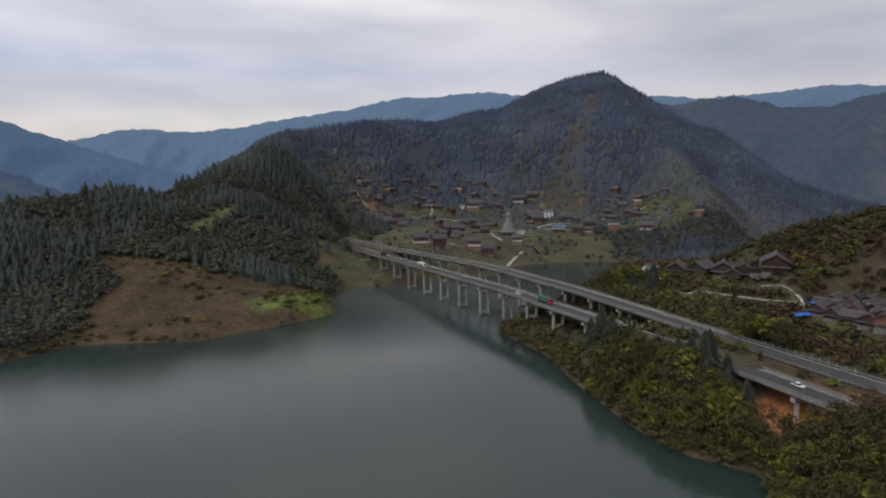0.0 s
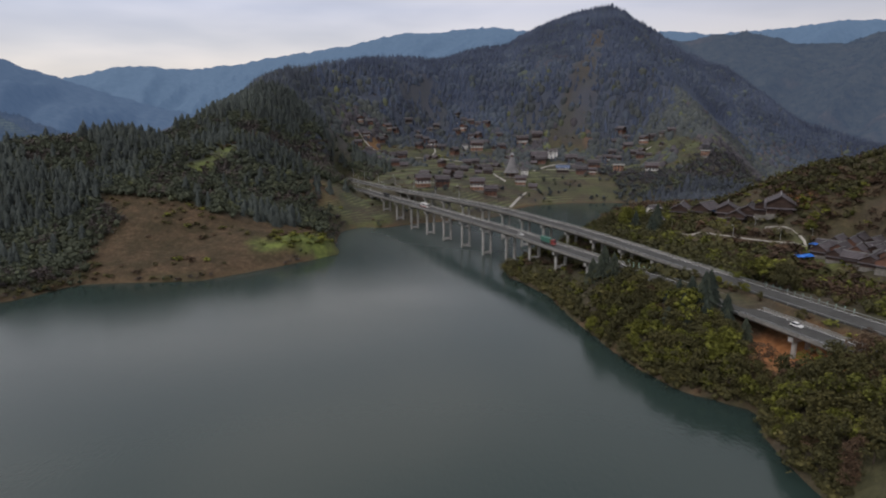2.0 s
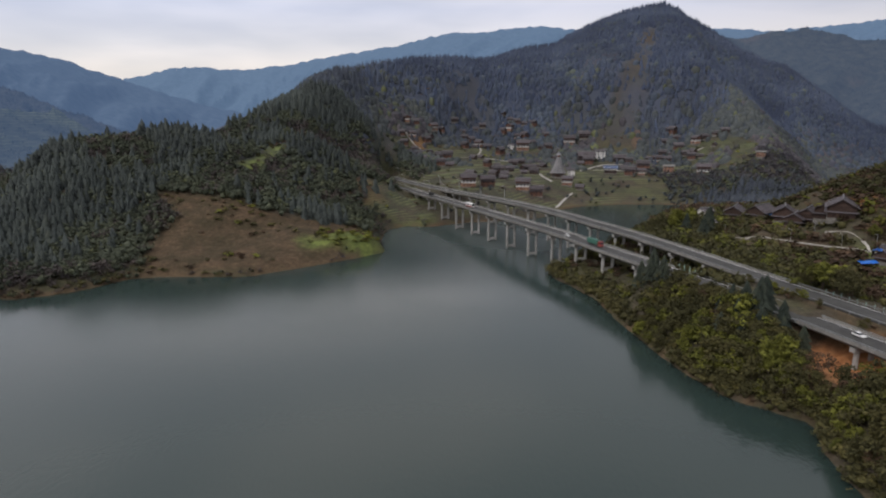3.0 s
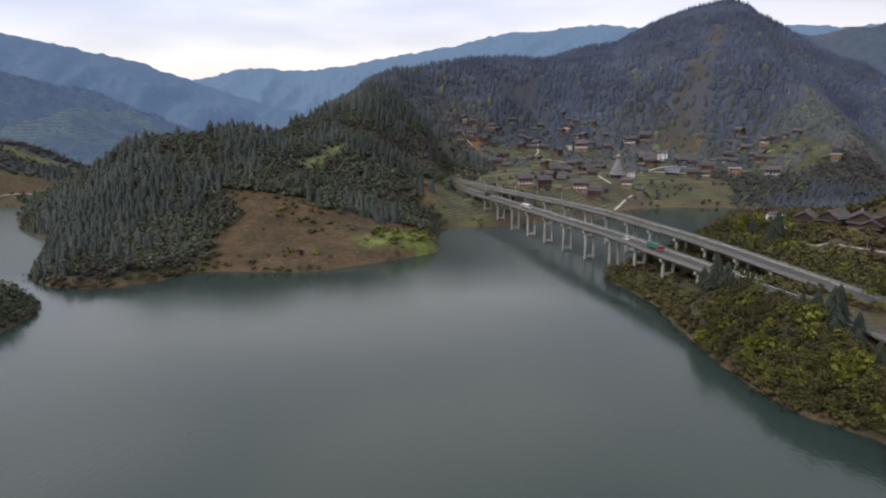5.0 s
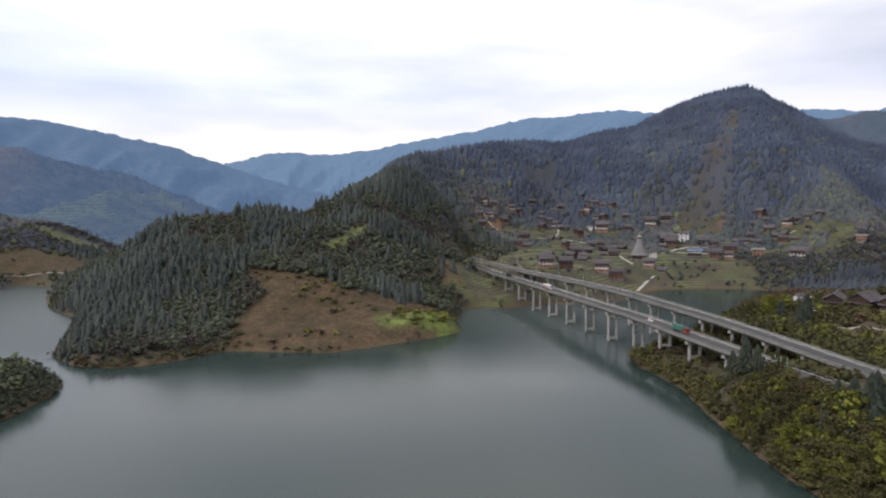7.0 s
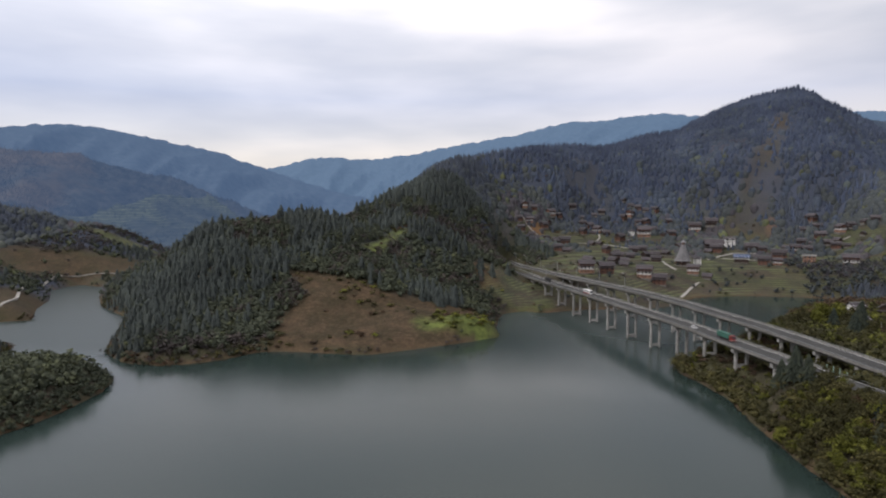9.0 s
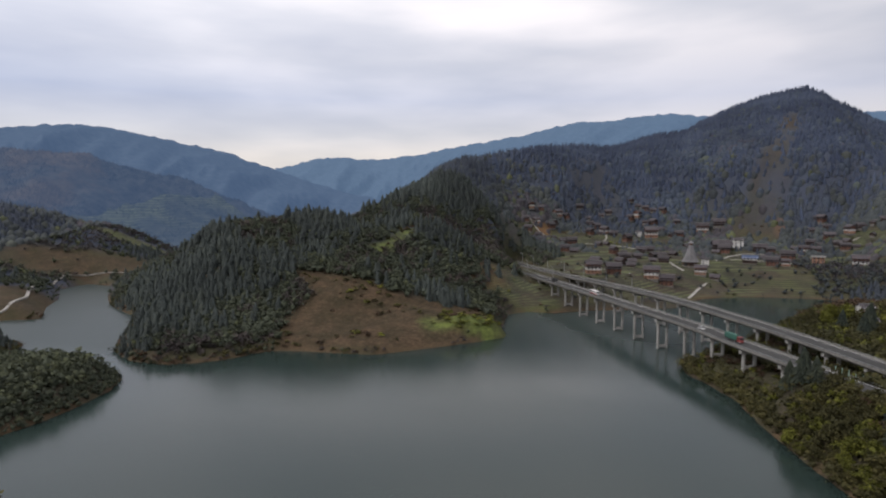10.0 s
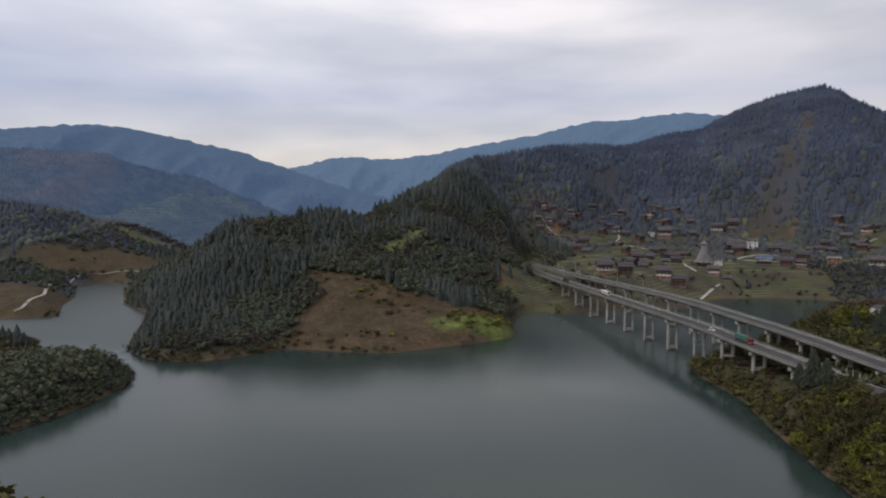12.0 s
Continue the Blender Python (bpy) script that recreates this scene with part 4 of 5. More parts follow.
def broad_tree(seed, mat, label, count=700, size=0.032, lumps=4):
    """Height 1: a leaning tapered trunk, limbs and a crown of leaf clumps."""
    rng = np.random.default_rng(seed)
    root = new("tree")
    trunk = tube(0, 0, -0.08, 0.5, 0.022, 0.012, 7)
    for v in trunk.verts:
        v.co.x += 0.05 * v.co.z
    trunk = part("trunk", trunk, M_bark, root)
    for k in range(5):
        a = 2 * math.pi * k / 5 + rng.uniform(-0.4, 0.4)
        limb = tube(0, 0, 0, 0.33, 0.010, 0.003, 5)
        limb.transform(Matrix.Translation((0.015, 0, 0.28 + 0.04 * k)) @ Matrix.Rotation(a, 4, "Z") @ Matrix.Rotation(radians(rng.uniform(30, 55)), 4, "Y"))
        part("limb", limb, M_bark, root)
    crown = new("crown", crown_mesh("crown", mat, clump_shape(rng, lumps, 1, count, size) if lumps else crown_shape(rng, count, size), rng, False))
    crown.parent = root
    return tagged(root, label, "tree", "lake bank trees")


def needle_tree(seed, label):
    rng = np.random.default_rng(seed)
    root = new("conifer")
    part("trunk", tube(0, 0, -0.06, 0.9, 0.018, 0.004, 7), M_bark, root)
    crown = new("crown", crown_mesh("crown", M_conifer, conifer_shape(rng, 11, 8), rng, False))
    crown.parent = root
    return tagged(root, label, "tree", "lake bank conifers")


BANK_TREES = [broad_tree(401, M_leaf, "olive green broadleaf tree on the lake bank"), broad_tree(402, M_leaf, "dense dark green broadleaf tree on the bank"),
              broad_tree(403, M_spring, "yellow-green tree in young spring leaf"), broad_tree(404, M_spring, "fresh light green tree by the water"),
              broad_tree(405, M_bare, "brown half-leafless tree on the bank", 700, 0.024, 0), broad_tree(406, M_leaf, "bushy olive tree above the lake shore")]
NEEDLES = [needle_tree(411, "tall dark conifer beside the road"), needle_tree(412, "slim dark conifer near the viaduct")]
_placed = set()


def plant(ob, x, y, tall, wide, turn):
    m = pose(x, y, float(ground_z(x, y)) - 0.1 * tall, 0, 0, turn) @ Matrix.Diagonal((tall * wide, tall * wide, tall, 1))
    if ob.name in _placed:
        return copy_thing(ob, m @ Matrix.Diagonal((1 / ob.scale.x, 1 / ob.scale.y, 1 / ob.scale.z, 1)))
    _placed.add(ob.name)
    ob.matrix_basis = m
    return ob


_bx, _by, _brng = scatter(36, 104, 96, 190, 2.9, 420)
_keep, _bz, _bd = wooded(_bx, _by, 6.5)
_ok = (_brng.uniform(size=_bx.size) < _keep) & (_bd > 0.6)
for x, y, d in zip(_bx[_ok], _by[_ok], _bd[_ok]):
    n = float(fbm(np.array([x]), np.array([y]), 30, 433)[0]) + _brng.normal(0, 0.12)
    n -= 0.12 * max(0.0, min(1.0, (140 - y) / 15))
    k = int(_brng.choice([2, 3, 0, 5])) if n > 0.10 else (4 if n < -0.20 else int(_brng.choice([0, 1, 5, 0, 1, 4])))
    tall = _brng.uniform(6.2, 10.0) * (0.72 if d < 4 else 1.0)
    near_edge = float(near_line(np.array([x]), np.array([y]), NEAR_ROAD)[0][0])
    if near_edge < 10 and y > 127:
        tall *= 0.55
    plant(BANK_TREES[k], x, y, tall, _brng.uniform(0.8, 1.15), _brng.uniform(0, 360))
NEAR_SIDE = [(104.8 - 8.2 - 0.28 * (y - 80) + 1.2 * math.sin(y), y, 0) for y in range(88, 126, 3)]
for x, y, tall in ((50, 203, 11), (53, 200, 13), (55.5, 197, 10), (69, 166, 11), (71.5, 163, 13), (74, 166, 12), (67, 170, 9), (76.5, 160, 10), (66, 163, 9), (63, 167, 10), (61, 161, 9), (70, 158, 11), (74, 154, 10), (78, 152, 9), (65, 157, 8), (100, 290, 14), (97, 285, 12), (103, 296, 15), (94, 300, 11)):
    plant(NEEDLES[int(tall) % 2], x, y, tall, 1.25, tall * 77)
for x, y, tall, k in ((94, 316, 13, 3), (90, 308, 11, 3), (99, 312, 12, 2), (86, 318, 9, 0), (104, 284, 9, 1), (80, 306, 8, 0), (142, 236, 7, 2), (146, 240, 6, 2)):
    plant(BANK_TREES[k], x, y, tall, 0.85, tall * 55)
for k, (x, y, z) in enumerate(NEAR_SIDE):
    plant(BANK_TREES[(0, 5, 1, 4)[k % 4]], x, y, 9.5 + 1.5 * math.sin(2.3 * k), 0.95, 47 * k)
grow_wood("the bank by the viaduct", 26, 112, 190, 400, 3.0, 309, True, 9, -0.2, 0.8, verge=5.0)
grow_wood("the verge", 104, 125, 95, 214, 4.0, 310, True, 9, -0.2, 0.5)

# low scrub on the clearing, round the village and by the road
def grow_scrub(label, x0, x1, y0, y1, step, seed, chance, verge=6.0, shares=(0.5, 0.14, 0.36), size=1.0):
    x, y, rng = scatter(x0, x1, y0, y1, step, seed)
    z, d = ground_z(x, y), shore_gap(x, y)
    ok = (d > 0.8) & (rng.uniform(size=x.size) < chance * np.clip(0.5 + 1.6 * fbm(x, y, 30, seed), 0.05, 1))
    for r in (NEAR_ROAD, FAR_ROAD):
        ok &= near_line(x, y, r)[0] > verge
    ok &= (by_lane(x, y) > 1.6) & (by_lane(x + 0.8, y + 2.0) > 1.6 * size)
    if size > 1:
        ok &= (blob(x, y, 140, 285, 10, 37, -14) < 0.3) & (blob(x, y, 144, 205, 13, 29) < 0.3)
    x, y, z = x[ok], y[ok], z[ok]
    tall = rng.uniform(1.2, 3.4, x.size) * size
    rows = np.stack([x, y, z - 0.3 * tall, tall, rng.uniform(1.2, 2.0, x.size)], 1)
    kind = rng.choice(3, size=x.size, p=shares)
    for k, name, mat, what in ((0, "scrub", M_leaf, "olive scrub bushes"), (1, "spring_scrub", M_spring, "yellow-green young bushes"), (2, "dry_scrub", M_bare, "brown dry bushes")):
        tagged(wood_mesh(name, mat, BUSHES, rows[kind == k], seed + k), what + " on " + label, "scrub", kind="stuff")


grow_scrub("the bare slope", -180, -52, 238, 340, 3.0, 501, 0.22)
grow_scrub("the village terraces", -110, 260, 395, 700, 4.6, 502, 0.16)
grow_scrub("the slope above the road", 60, 190, 130, 380, 2.8, 503, 0.75)
grow_scrub("the dry slope by the hamlet", 112, 270, 190, 390, 3.1, 506, 1.0, shares=(0.38, 0.14, 0.48), size=1.45)
grow_scrub("the hill meadow", -168, -124, 348, 425, 2.6, 508, 0.35)
grow_scrub("the grassy tip", -86, -54, 278, 308, 2.2, 507, 0.3, shares=(0.25, 0.7, 0.05))
grow_scrub("the bank under the viaduct", 22, 76, 206, 300, 2.2, 505, 1.0, 0.0)
def shore_brush(label, x0, x1, y0, y1, seed, reach, chance, mats, size=1.0):
    """Bushes that hang over the water's edge."""
    x, y, rng = scatter(x0, x1, y0, y1, 1.7, seed)
    d = shore_gap(x, y)
    ok = (d > 0.1) & (d < reach) & (rng.uniform(size=x.size) < chance)
    x, y = x[ok], y[ok]
    tall = rng.uniform(1.8, 3.6, x.size) * size
    rows = np.stack([x, y, np.maximum(ground_z(x, y), 0.1) - 0.25 * tall, tall, rng.uniform(1.1, 1.7, x.size)], 1)
    kind = rng.integers(len(mats), size=x.size)
    for k, (name, mat, what) in enumerate(mats):
        tagged(wood_mesh(name, mat, CROWNS, rows[kind == k], seed + k), what + " along " + label, "scrub", kind="stuff")


_brush = (("shore_scrub", M_leaf, "olive bushes"), ("dark_shore_scrub", M_leaf, "dense evergreen bushes"), ("dry_shore_scrub", M_bare, "brown bushes"))
shore_brush("the islet shore", -275, -165, 80, 192, 511, 7.0, 0.8, (("shore_scrub", M_leaf_hill, "olive bushes"), ("shore_scrub", M_leaf_hill, "olive green overhanging bushes")))
shore_brush("the small islet shore", -335, -250, 165, 218, 512, 9.0, 0.7, _brush)
shore_brush("the lake bank", 24, 75, 95, 265, 513, 4.0, 0.8, _brush[:2], 1.5)
shore_brush("the foot of the wooded hill", -320, -150, 200, 330, 514, 5.0, 0.35, _brush)
grow_scrub("the cove terraces", -95, -40, 370, 430, 3.4, 504, 0.12)

# ---- viaducts ----
def resample(pts, step):
    p = np.array(pts, float)
    # smooth the axis
    for _ in range(2):
        q = [p[0]]
        for a, b in zip(p[:-1], p[1:]):
            q += [0.75 * a + 0.25 * b, 0.25 * a + 0.75 * b]
        q.append(p[-1])
        p = np.array(q)
    t = np.concatenate([[0], np.cumsum(np.hypot(*np.diff(p[:, :2], axis=0).T))])
    s = np.arange(0, t[-1], step)
    return np.stack([np.interp(s, t, p[:, k]) for k in range(3)], 1)


def sweep(axis, outline):
    """A closed cross section (across, up) swept along an axis."""
    bm = bmesh.new()
    tang = np.gradient(axis[:, :2], axis=0)
    tang /= np.linalg.norm(tang, axis=1)[:, None]
    rings = []
    for (x, y, z), (tx, ty) in zip(axis, tang):
        rings.append([bm.verts.new((x - ty * u, y + tx * u, z + v)) for u, v in outline])
    n = len(outline)
    for a, b in zip(rings[:-1], rings[1:]):
        for i in range(n):
            bm.faces.new((a[i], a[(i + 1) % n], b[(i + 1) % n], b[i]))
    bm.faces.new(rings[0][::-1])
    bm.faces.new(rings[-1])
    bmesh.ops.recalc_face_normals(bm, faces=bm.faces)
    return bm


W = 4.5   # half the width of a carriageway
NEAR_AXIS, FAR_AXIS = resample(NEAR_ROAD, 4.0), resample(FAR_ROAD, 4.0)


def stretch_of(axis, y_hi, y_lo):
    return axis[(axis[:, 1] <= y_hi) & (axis[:, 1] >= y_lo)]


def viaduct(name, axis, label):
    root = new(name)
    part("deck_slab", sweep(axis, [(-W, -0.05), (-W, -0.45), (-W + 1.2, -1.3), (W - 1.2, -1.3), (W, -0.45), (W, -0.05)]), M_concrete, root)
    part("carriageway", sweep(axis, [(-W + 0.45, -0.045), (-W + 0.45, 0.0), (W - 0.45, 0.0), (W - 0.45, -0.045)]), M_asphalt, root, "grey worn asphalt")
    for s in (-1, 1):
        part("parapet", sweep(axis, [(s * W - 0.02 * s, -0.05), (s * W - 0.02 * s, 0.42), (s * W - 0.25 * s, 0.42), (s * W - 0.45 * s, -0.05)]), M_concrete, root)
        part("edge_line", sweep(axis, [(s * (W - 1.0) - 0.09, 0.004), (s * (W - 1.0) - 0.09, 0.012), (s * (W - 1.0) + 0.09, 0.012), (s * (W - 1.0) + 0.09, 0.004)]), M_line, root, "white painted line")
        part("hand_rail", sweep(axis, [(s * W - 0.09 * s, 0.55), (s * W - 0.09 * s, 0.61), (s * W - 0.16 * s, 0.61), (s * W - 0.16 * s, 0.55)]), M_rail, root, "grey steel rail")
        part("hand_rail", sweep(axis, [(s * W - 0.09 * s, 0.78), (s * W - 0.09 * s, 0.86), (s * W - 0.17 * s, 0.86), (s * W - 0.17 * s, 0.78)]), M_rail, root, "grey steel rail")
    return tagged(root, label, "bridge")


near_viaduct = viaduct("viaduct", stretch_of(NEAR_AXIS, 470, 205), "long grey concrete road viaduct on twin column piers in the lake")
far_viaduct = viaduct("viaduct", stretch_of(FAR_AXIS, 520, 188), "second grey concrete road viaduct behind the first one")
short_viaduct = viaduct("viaduct", stretch_of(NEAR_AXIS, 160, 124), "short concrete viaduct over a red earth gully")


def bent(parent, x, y, deck, tx, ty, foot_z):
    """A pier of two round columns, a tie beam and a cap under a deck."""
    nxv, nyv = -ty, tx
    m = Matrix(((tx, nxv, 0, x), (ty, nyv, 0, y), (0, 0, 1, 0), (0, 0, 0, 1)))
    pier = new("pier")
    pier.parent = parent
    cap = box(bmesh.new(), -0.75, -3.7, deck - 2.5, 0.75, 3.7, deck - 1.3, m)
    part("cap_beam", cap, M_pier, pier)
    for s in (-2.2, 2.2):
        bm = tube(0, 0, foot_z, deck - 2.5, 0.64, 0.64, 14)
        bm.transform(m @ Matrix.Translation((0, s, 0)))
        part("column", bm, M_pier, pier)
    if foot_z < 6:
        part("tie_beam", box(bmesh.new(), -0.45, -1.7, max(0.6, foot_z + 2), 0.45, 1.7, max(0.6, foot_z + 2) + 1.2, m), M_pier, pier)


def piers(root, axis, y_hi, y_lo, first_y, pitch):
    p = axis[(axis[:, 1] <= y_hi + 8) & (axis[:, 1] >= y_lo - 8)]
    t = np.concatenate([[0], np.cumsum(np.hypot(*np.diff(p[:, :2], axis=0).T))])
    s0 = np.interp(-first_y, -p[:, 1], t)
    for s in np.arange(s0 - pitch * math.floor(s0 / pitch), t[-1], pitch):
        x, y, z = (np.interp(s, t, p[:, k]) for k in range(3))
        if not y_lo < y < y_hi:
            continue
        x2, y2 = (np.interp(s + 2, t, p[:, k]) for k in range(2))
        tl = math.hypot(x2 - x, y2 - y) or 1
        foot = float(ground_z(x, y)) - 1.5
        if z - 2.6 - foot > 1.5:
            bent(root, x, y, z, (x2 - x) / tl, (y2 - y) / tl, max(foot, -6.0))


piers(near_viaduct, NEAR_AXIS, 430, 212, 329.0, 20.3)
piers(far_viaduct, FAR_AXIS, 460, 195, 331, 20.3)
piers(short_viaduct, NEAR_AXIS, 156, 128, 144.5, 20.0)

# roads on the ground
def road(axis, label):
    ob = part("road", sweep(axis, [(-W, -0.5), (-W, 0.0), (W, 0.0), (W, -0.5)]), M_asphalt)
    for s in (-1, 1):
        part("edge_line", sweep(axis, [(s * (W - 1.0) - 0.09, 0.004), (s * (W - 1.0) - 0.09, 0.012), (s * (W - 1.0) + 0.09, 0.012), (s * (W - 1.0) + 0.09, 0.004)]), M_line, ob, "white painted line")
        part("guard_rail", sweep(axis, [(s * (W + 0.2), 0.30), (s * (W + 0.2), 0.54), (s * (W + 0.28), 0.54), (s * (W + 0.28), 0.30)]), M_rail, ob, "grey steel guard rail")
        for x, y, z in axis[::1]:
            t = np.argmin(np.hypot(axis[:, 0] - x, axis[:, 1] - y))
            ahead, back = axis[min(t + 1, len(axis) - 1)], axis[max(t - 1, 0)]
            lean = math.atan2(ahead[1] - back[1], ahead[0] - back[0])
            bm = one_box(-0.06, -0.06, -0.3, 0.06, 0.06, 0.52)
            bm.transform(pose(x - math.sin(lean) * s * (W + 0.36), y + math.cos(lean) * s * (W + 0.36), z, 0, 0, math.degrees(lean)))
            part("rail_post", bm, M_rail, ob)
    return tagged(ob, label, "road", kind="structure")


road(stretch_of(NEAR_AXIS, 206, 159), "grey asphalt carriageway on an embankment")
road(stretch_of(NEAR_AXIS, 126, 60), "grey asphalt carriageway beside the lake")
road(stretch_of(FAR_AXIS, 190, 60), "grey asphalt carriageway beside a dry verge")

# ---- rails, lamps and fences along the roads ----
def along(axis, s):
    t = np.concatenate([[0], np.cumsum(np.hypot(*np.diff(axis[:, :2], axis=0).T))])
    x, y, z = (float(np.interp(s, t, axis[:, k])) for k in range(3))
    x2, y2 = (float(np.interp(s + 1.0, t, axis[:, k])) for k in range(2))
    if s + 1.0 > t[-1]:
        x, y, x2, y2 = (float(np.interp(s - 1.0, t, axis[:, 0])), float(np.interp(s - 1.0, t, axis[:, 1])), x, y)
    a = math.atan2(y2 - y, x2 - x)
    return x, y, z, a, t[-1]


def rail_posts(root, axis, pitch):
    mesh = None
    s = 1.0
    total = along(axis, 0)[4]
    while s < total:
        x, y, z, a, _ = along(axis, s)
        for side in (-1, 1):
            u = side * (W - 0.14)
            if mesh is None:
                first = part("rail_post", one_box(-0.07, -0.07, 0.4, 0.07, 0.07, 0.82), M_rail, root)
                mesh = first.data
                ob = first
            else:
                ob = new("rail_post", mesh)
                ob.parent = root
            ob.location = (x - math.sin(a) * u, y + math.cos(a) * u, z)
            ob.rotation_euler = (0, 0, a)
        s += pitch


rail_posts(near_viaduct, stretch_of(NEAR_AXIS, 430, 205), 2.5)
rail_posts(far_viaduct, stretch_of(FAR_AXIS, 460, 188), 2.2)
rail_posts(short_viaduct, stretch_of(NEAR_AXIS, 160, 124), 3.0)

M_steel = plain("painted_pole", (0.28, 0.29, 0.30), (0.42, 0.43, 0.44), 2.0, 0.55, metal=0.3)
M_lamp = plain("lamp_glass", (0.6, 0.6, 0.58), (0.75, 0.75, 0.72), 3.0, 0.3)


def street_lamp():
    root = new("street_lamp")
    part("pole", tube(0, 0, 0, 7.6, 0.12, 0.07, 8), M_steel, root)
    arm = tube(0, 0, 0, 1.8, 0.06, 0.05, 6)
    arm.transform(pose(0, 0, 7.5, 0, 78, 0))
    part("arm", arm, M_steel, root)
    part("lamp_head", one_box(1.5, -0.16, 7.78, 2.3, 0.16, 7.95), M_lamp, root)
    return tagged(root, "slim grey street lamp on a steel pole", "street lamp", "street lamps")


lamp = street_lamp()
_count = 0
for axis, lo, hi, side in ((FAR_AXIS, 30.0, 190.0, 1), (NEAR_AXIS, 40.0, 120.0, 1)):
    for s in np.arange(lo, hi, 26.0):
        x, y, z, a, _ = along(axis, s)
        m = pose(x - math.sin(a) * (W - 0.1) * side, y + math.cos(a) * (W - 0.1) * side, z + 0.7, 0, 0, math.degrees(a) - 90 * side)
        if _count == 0:
            lamp.matrix_basis = m
        else:
            copy_thing(lamp, m)
        _count += 1
for x, y in ((110, 294), (121, 254), (131, 236), (141, 232), (146, 205), (136, 266)):
    copy_thing(lamp, pose(x, y, float(ground_z(x, y)) - 0.2, 0, 0, 200) @ Matrix.Diagonal((0.62, 0.62, 0.62, 1)))

M_fence = plain("pale_green_fence", (0.22, 0.38, 0.33), (0.40, 0.56, 0.50), 1.5, 0.6)


def grille(w, h):
    """One steel grille: a thin plate with open cells."""
    bm = bmesh.new()
    nx_, nz_ = 6, 3
    v = [[bm.verts.new((0.06 + w * i / nx_, 0, 0.2 + (h - 0.2) * j / nz_)) for i in range(nx_ + 1)] for j in range(nz_ + 1)]
    fs = [bm.faces.new((v[j][i], v[j][i + 1], v[j + 1][i + 1], v[j + 1][i])) for j in range(nz_) for i in range(nx_)]
    res = bmesh.ops.inset_individual(bm, faces=fs, thickness=0.06)
    bmesh.ops.delete(bm, geom=fs, context="FACES_ONLY")
    bmesh.ops.solidify(bm, geom=bm.faces[:], thickness=0.05)
    return bm


def fence_run(axis, s0, s1, side, off, tall=1.8):
    root = new("road_fence")
    s = s0
    while s < s1:
        x, y, z, a, _ = along(axis, s)
        m = pose(x - math.sin(a) * off * side, y + math.cos(a) * off * side, z - 0.2, 0, 0, math.degrees(a))
        bm = box(bmesh.new(), -0.06, -0.06, 0, 0.06, 0.06, tall + 0.1)
        bm.transform(m)
        part("post", bm, M_fence, root)
        bm = grille(2.38, tall)
        bm.transform(m)
        part("panel", bm, M_fence, root, "pale green steel grille")
        s += 2.5
    return tagged(root, "pale green steel grille fence beside the carriageway", "fence")


_near_low = stretch_of(NEAR_AXIS, 216, 150)
fence_run(_near_low, 6, 19, 1, 5.4)
fence_run(_near_low, 36, 46, -1, 5.2, 1.5)
fence_run(stretch_of(FAR_AXIS, 186, 130), 8, 36, 1, 5.3, 1.1)

# ---- vehicles ----
M_red = plain("red_paint", (0.17, 0.026, 0.022), (0.25, 0.040, 0.034), 1.5, 0.35)
M_white = plain("white_paint", (0.66, 0.66, 0.64), (0.78, 0.78, 0.76), 1.2, 0.35)
M_tarp = plain("green_tarpaulin", (0.02, 0.085, 0.062), (0.04, 0.13, 0.095), 0.9, 0.7, bump=0.05)
M_rubber = plain("tyre_rubber", (0.012, 0.012, 0.012), (0.03, 0.03, 0.03), 4.0, 0.9)
M_glass = plain("dark_window_glass", (0.012, 0.015, 0.018), (0.03, 0.035, 0.04), 1.0, 0.08)
M_dark = plain("dark_chassis", (0.02, 0.02, 0.02), (0.05, 0.05, 0.05), 2.0, 0.8)


def bevelled(bm, w=0.08, seg=2):
    bmesh.ops.bevel(bm, geom=[e for e in bm.edges], offset=w, segments=seg, affect="EDGES")
    return bm


def wheels(root, xs, half, r):
    for x in xs:
        for s in (-1, 1):
            bm = tube(0, 0, -0.14, 0.14, r, r, 16)
            bm.transform(Matrix.Translation((x, s * half, r)) @ Matrix.Rotation(radians(90), 4, "X"))
            wheel = part("wheel", bm, M_rubber, root)
            hub = tube(0, 0, -0.155, 0.155, r * 0.5, r * 0.5, 10)
            hub.transform(Matrix.Translation((x, s * half, r)) @ Matrix.Rotation(radians(90), 4, "X"))
            part("rim", hub, M_steel, wheel)


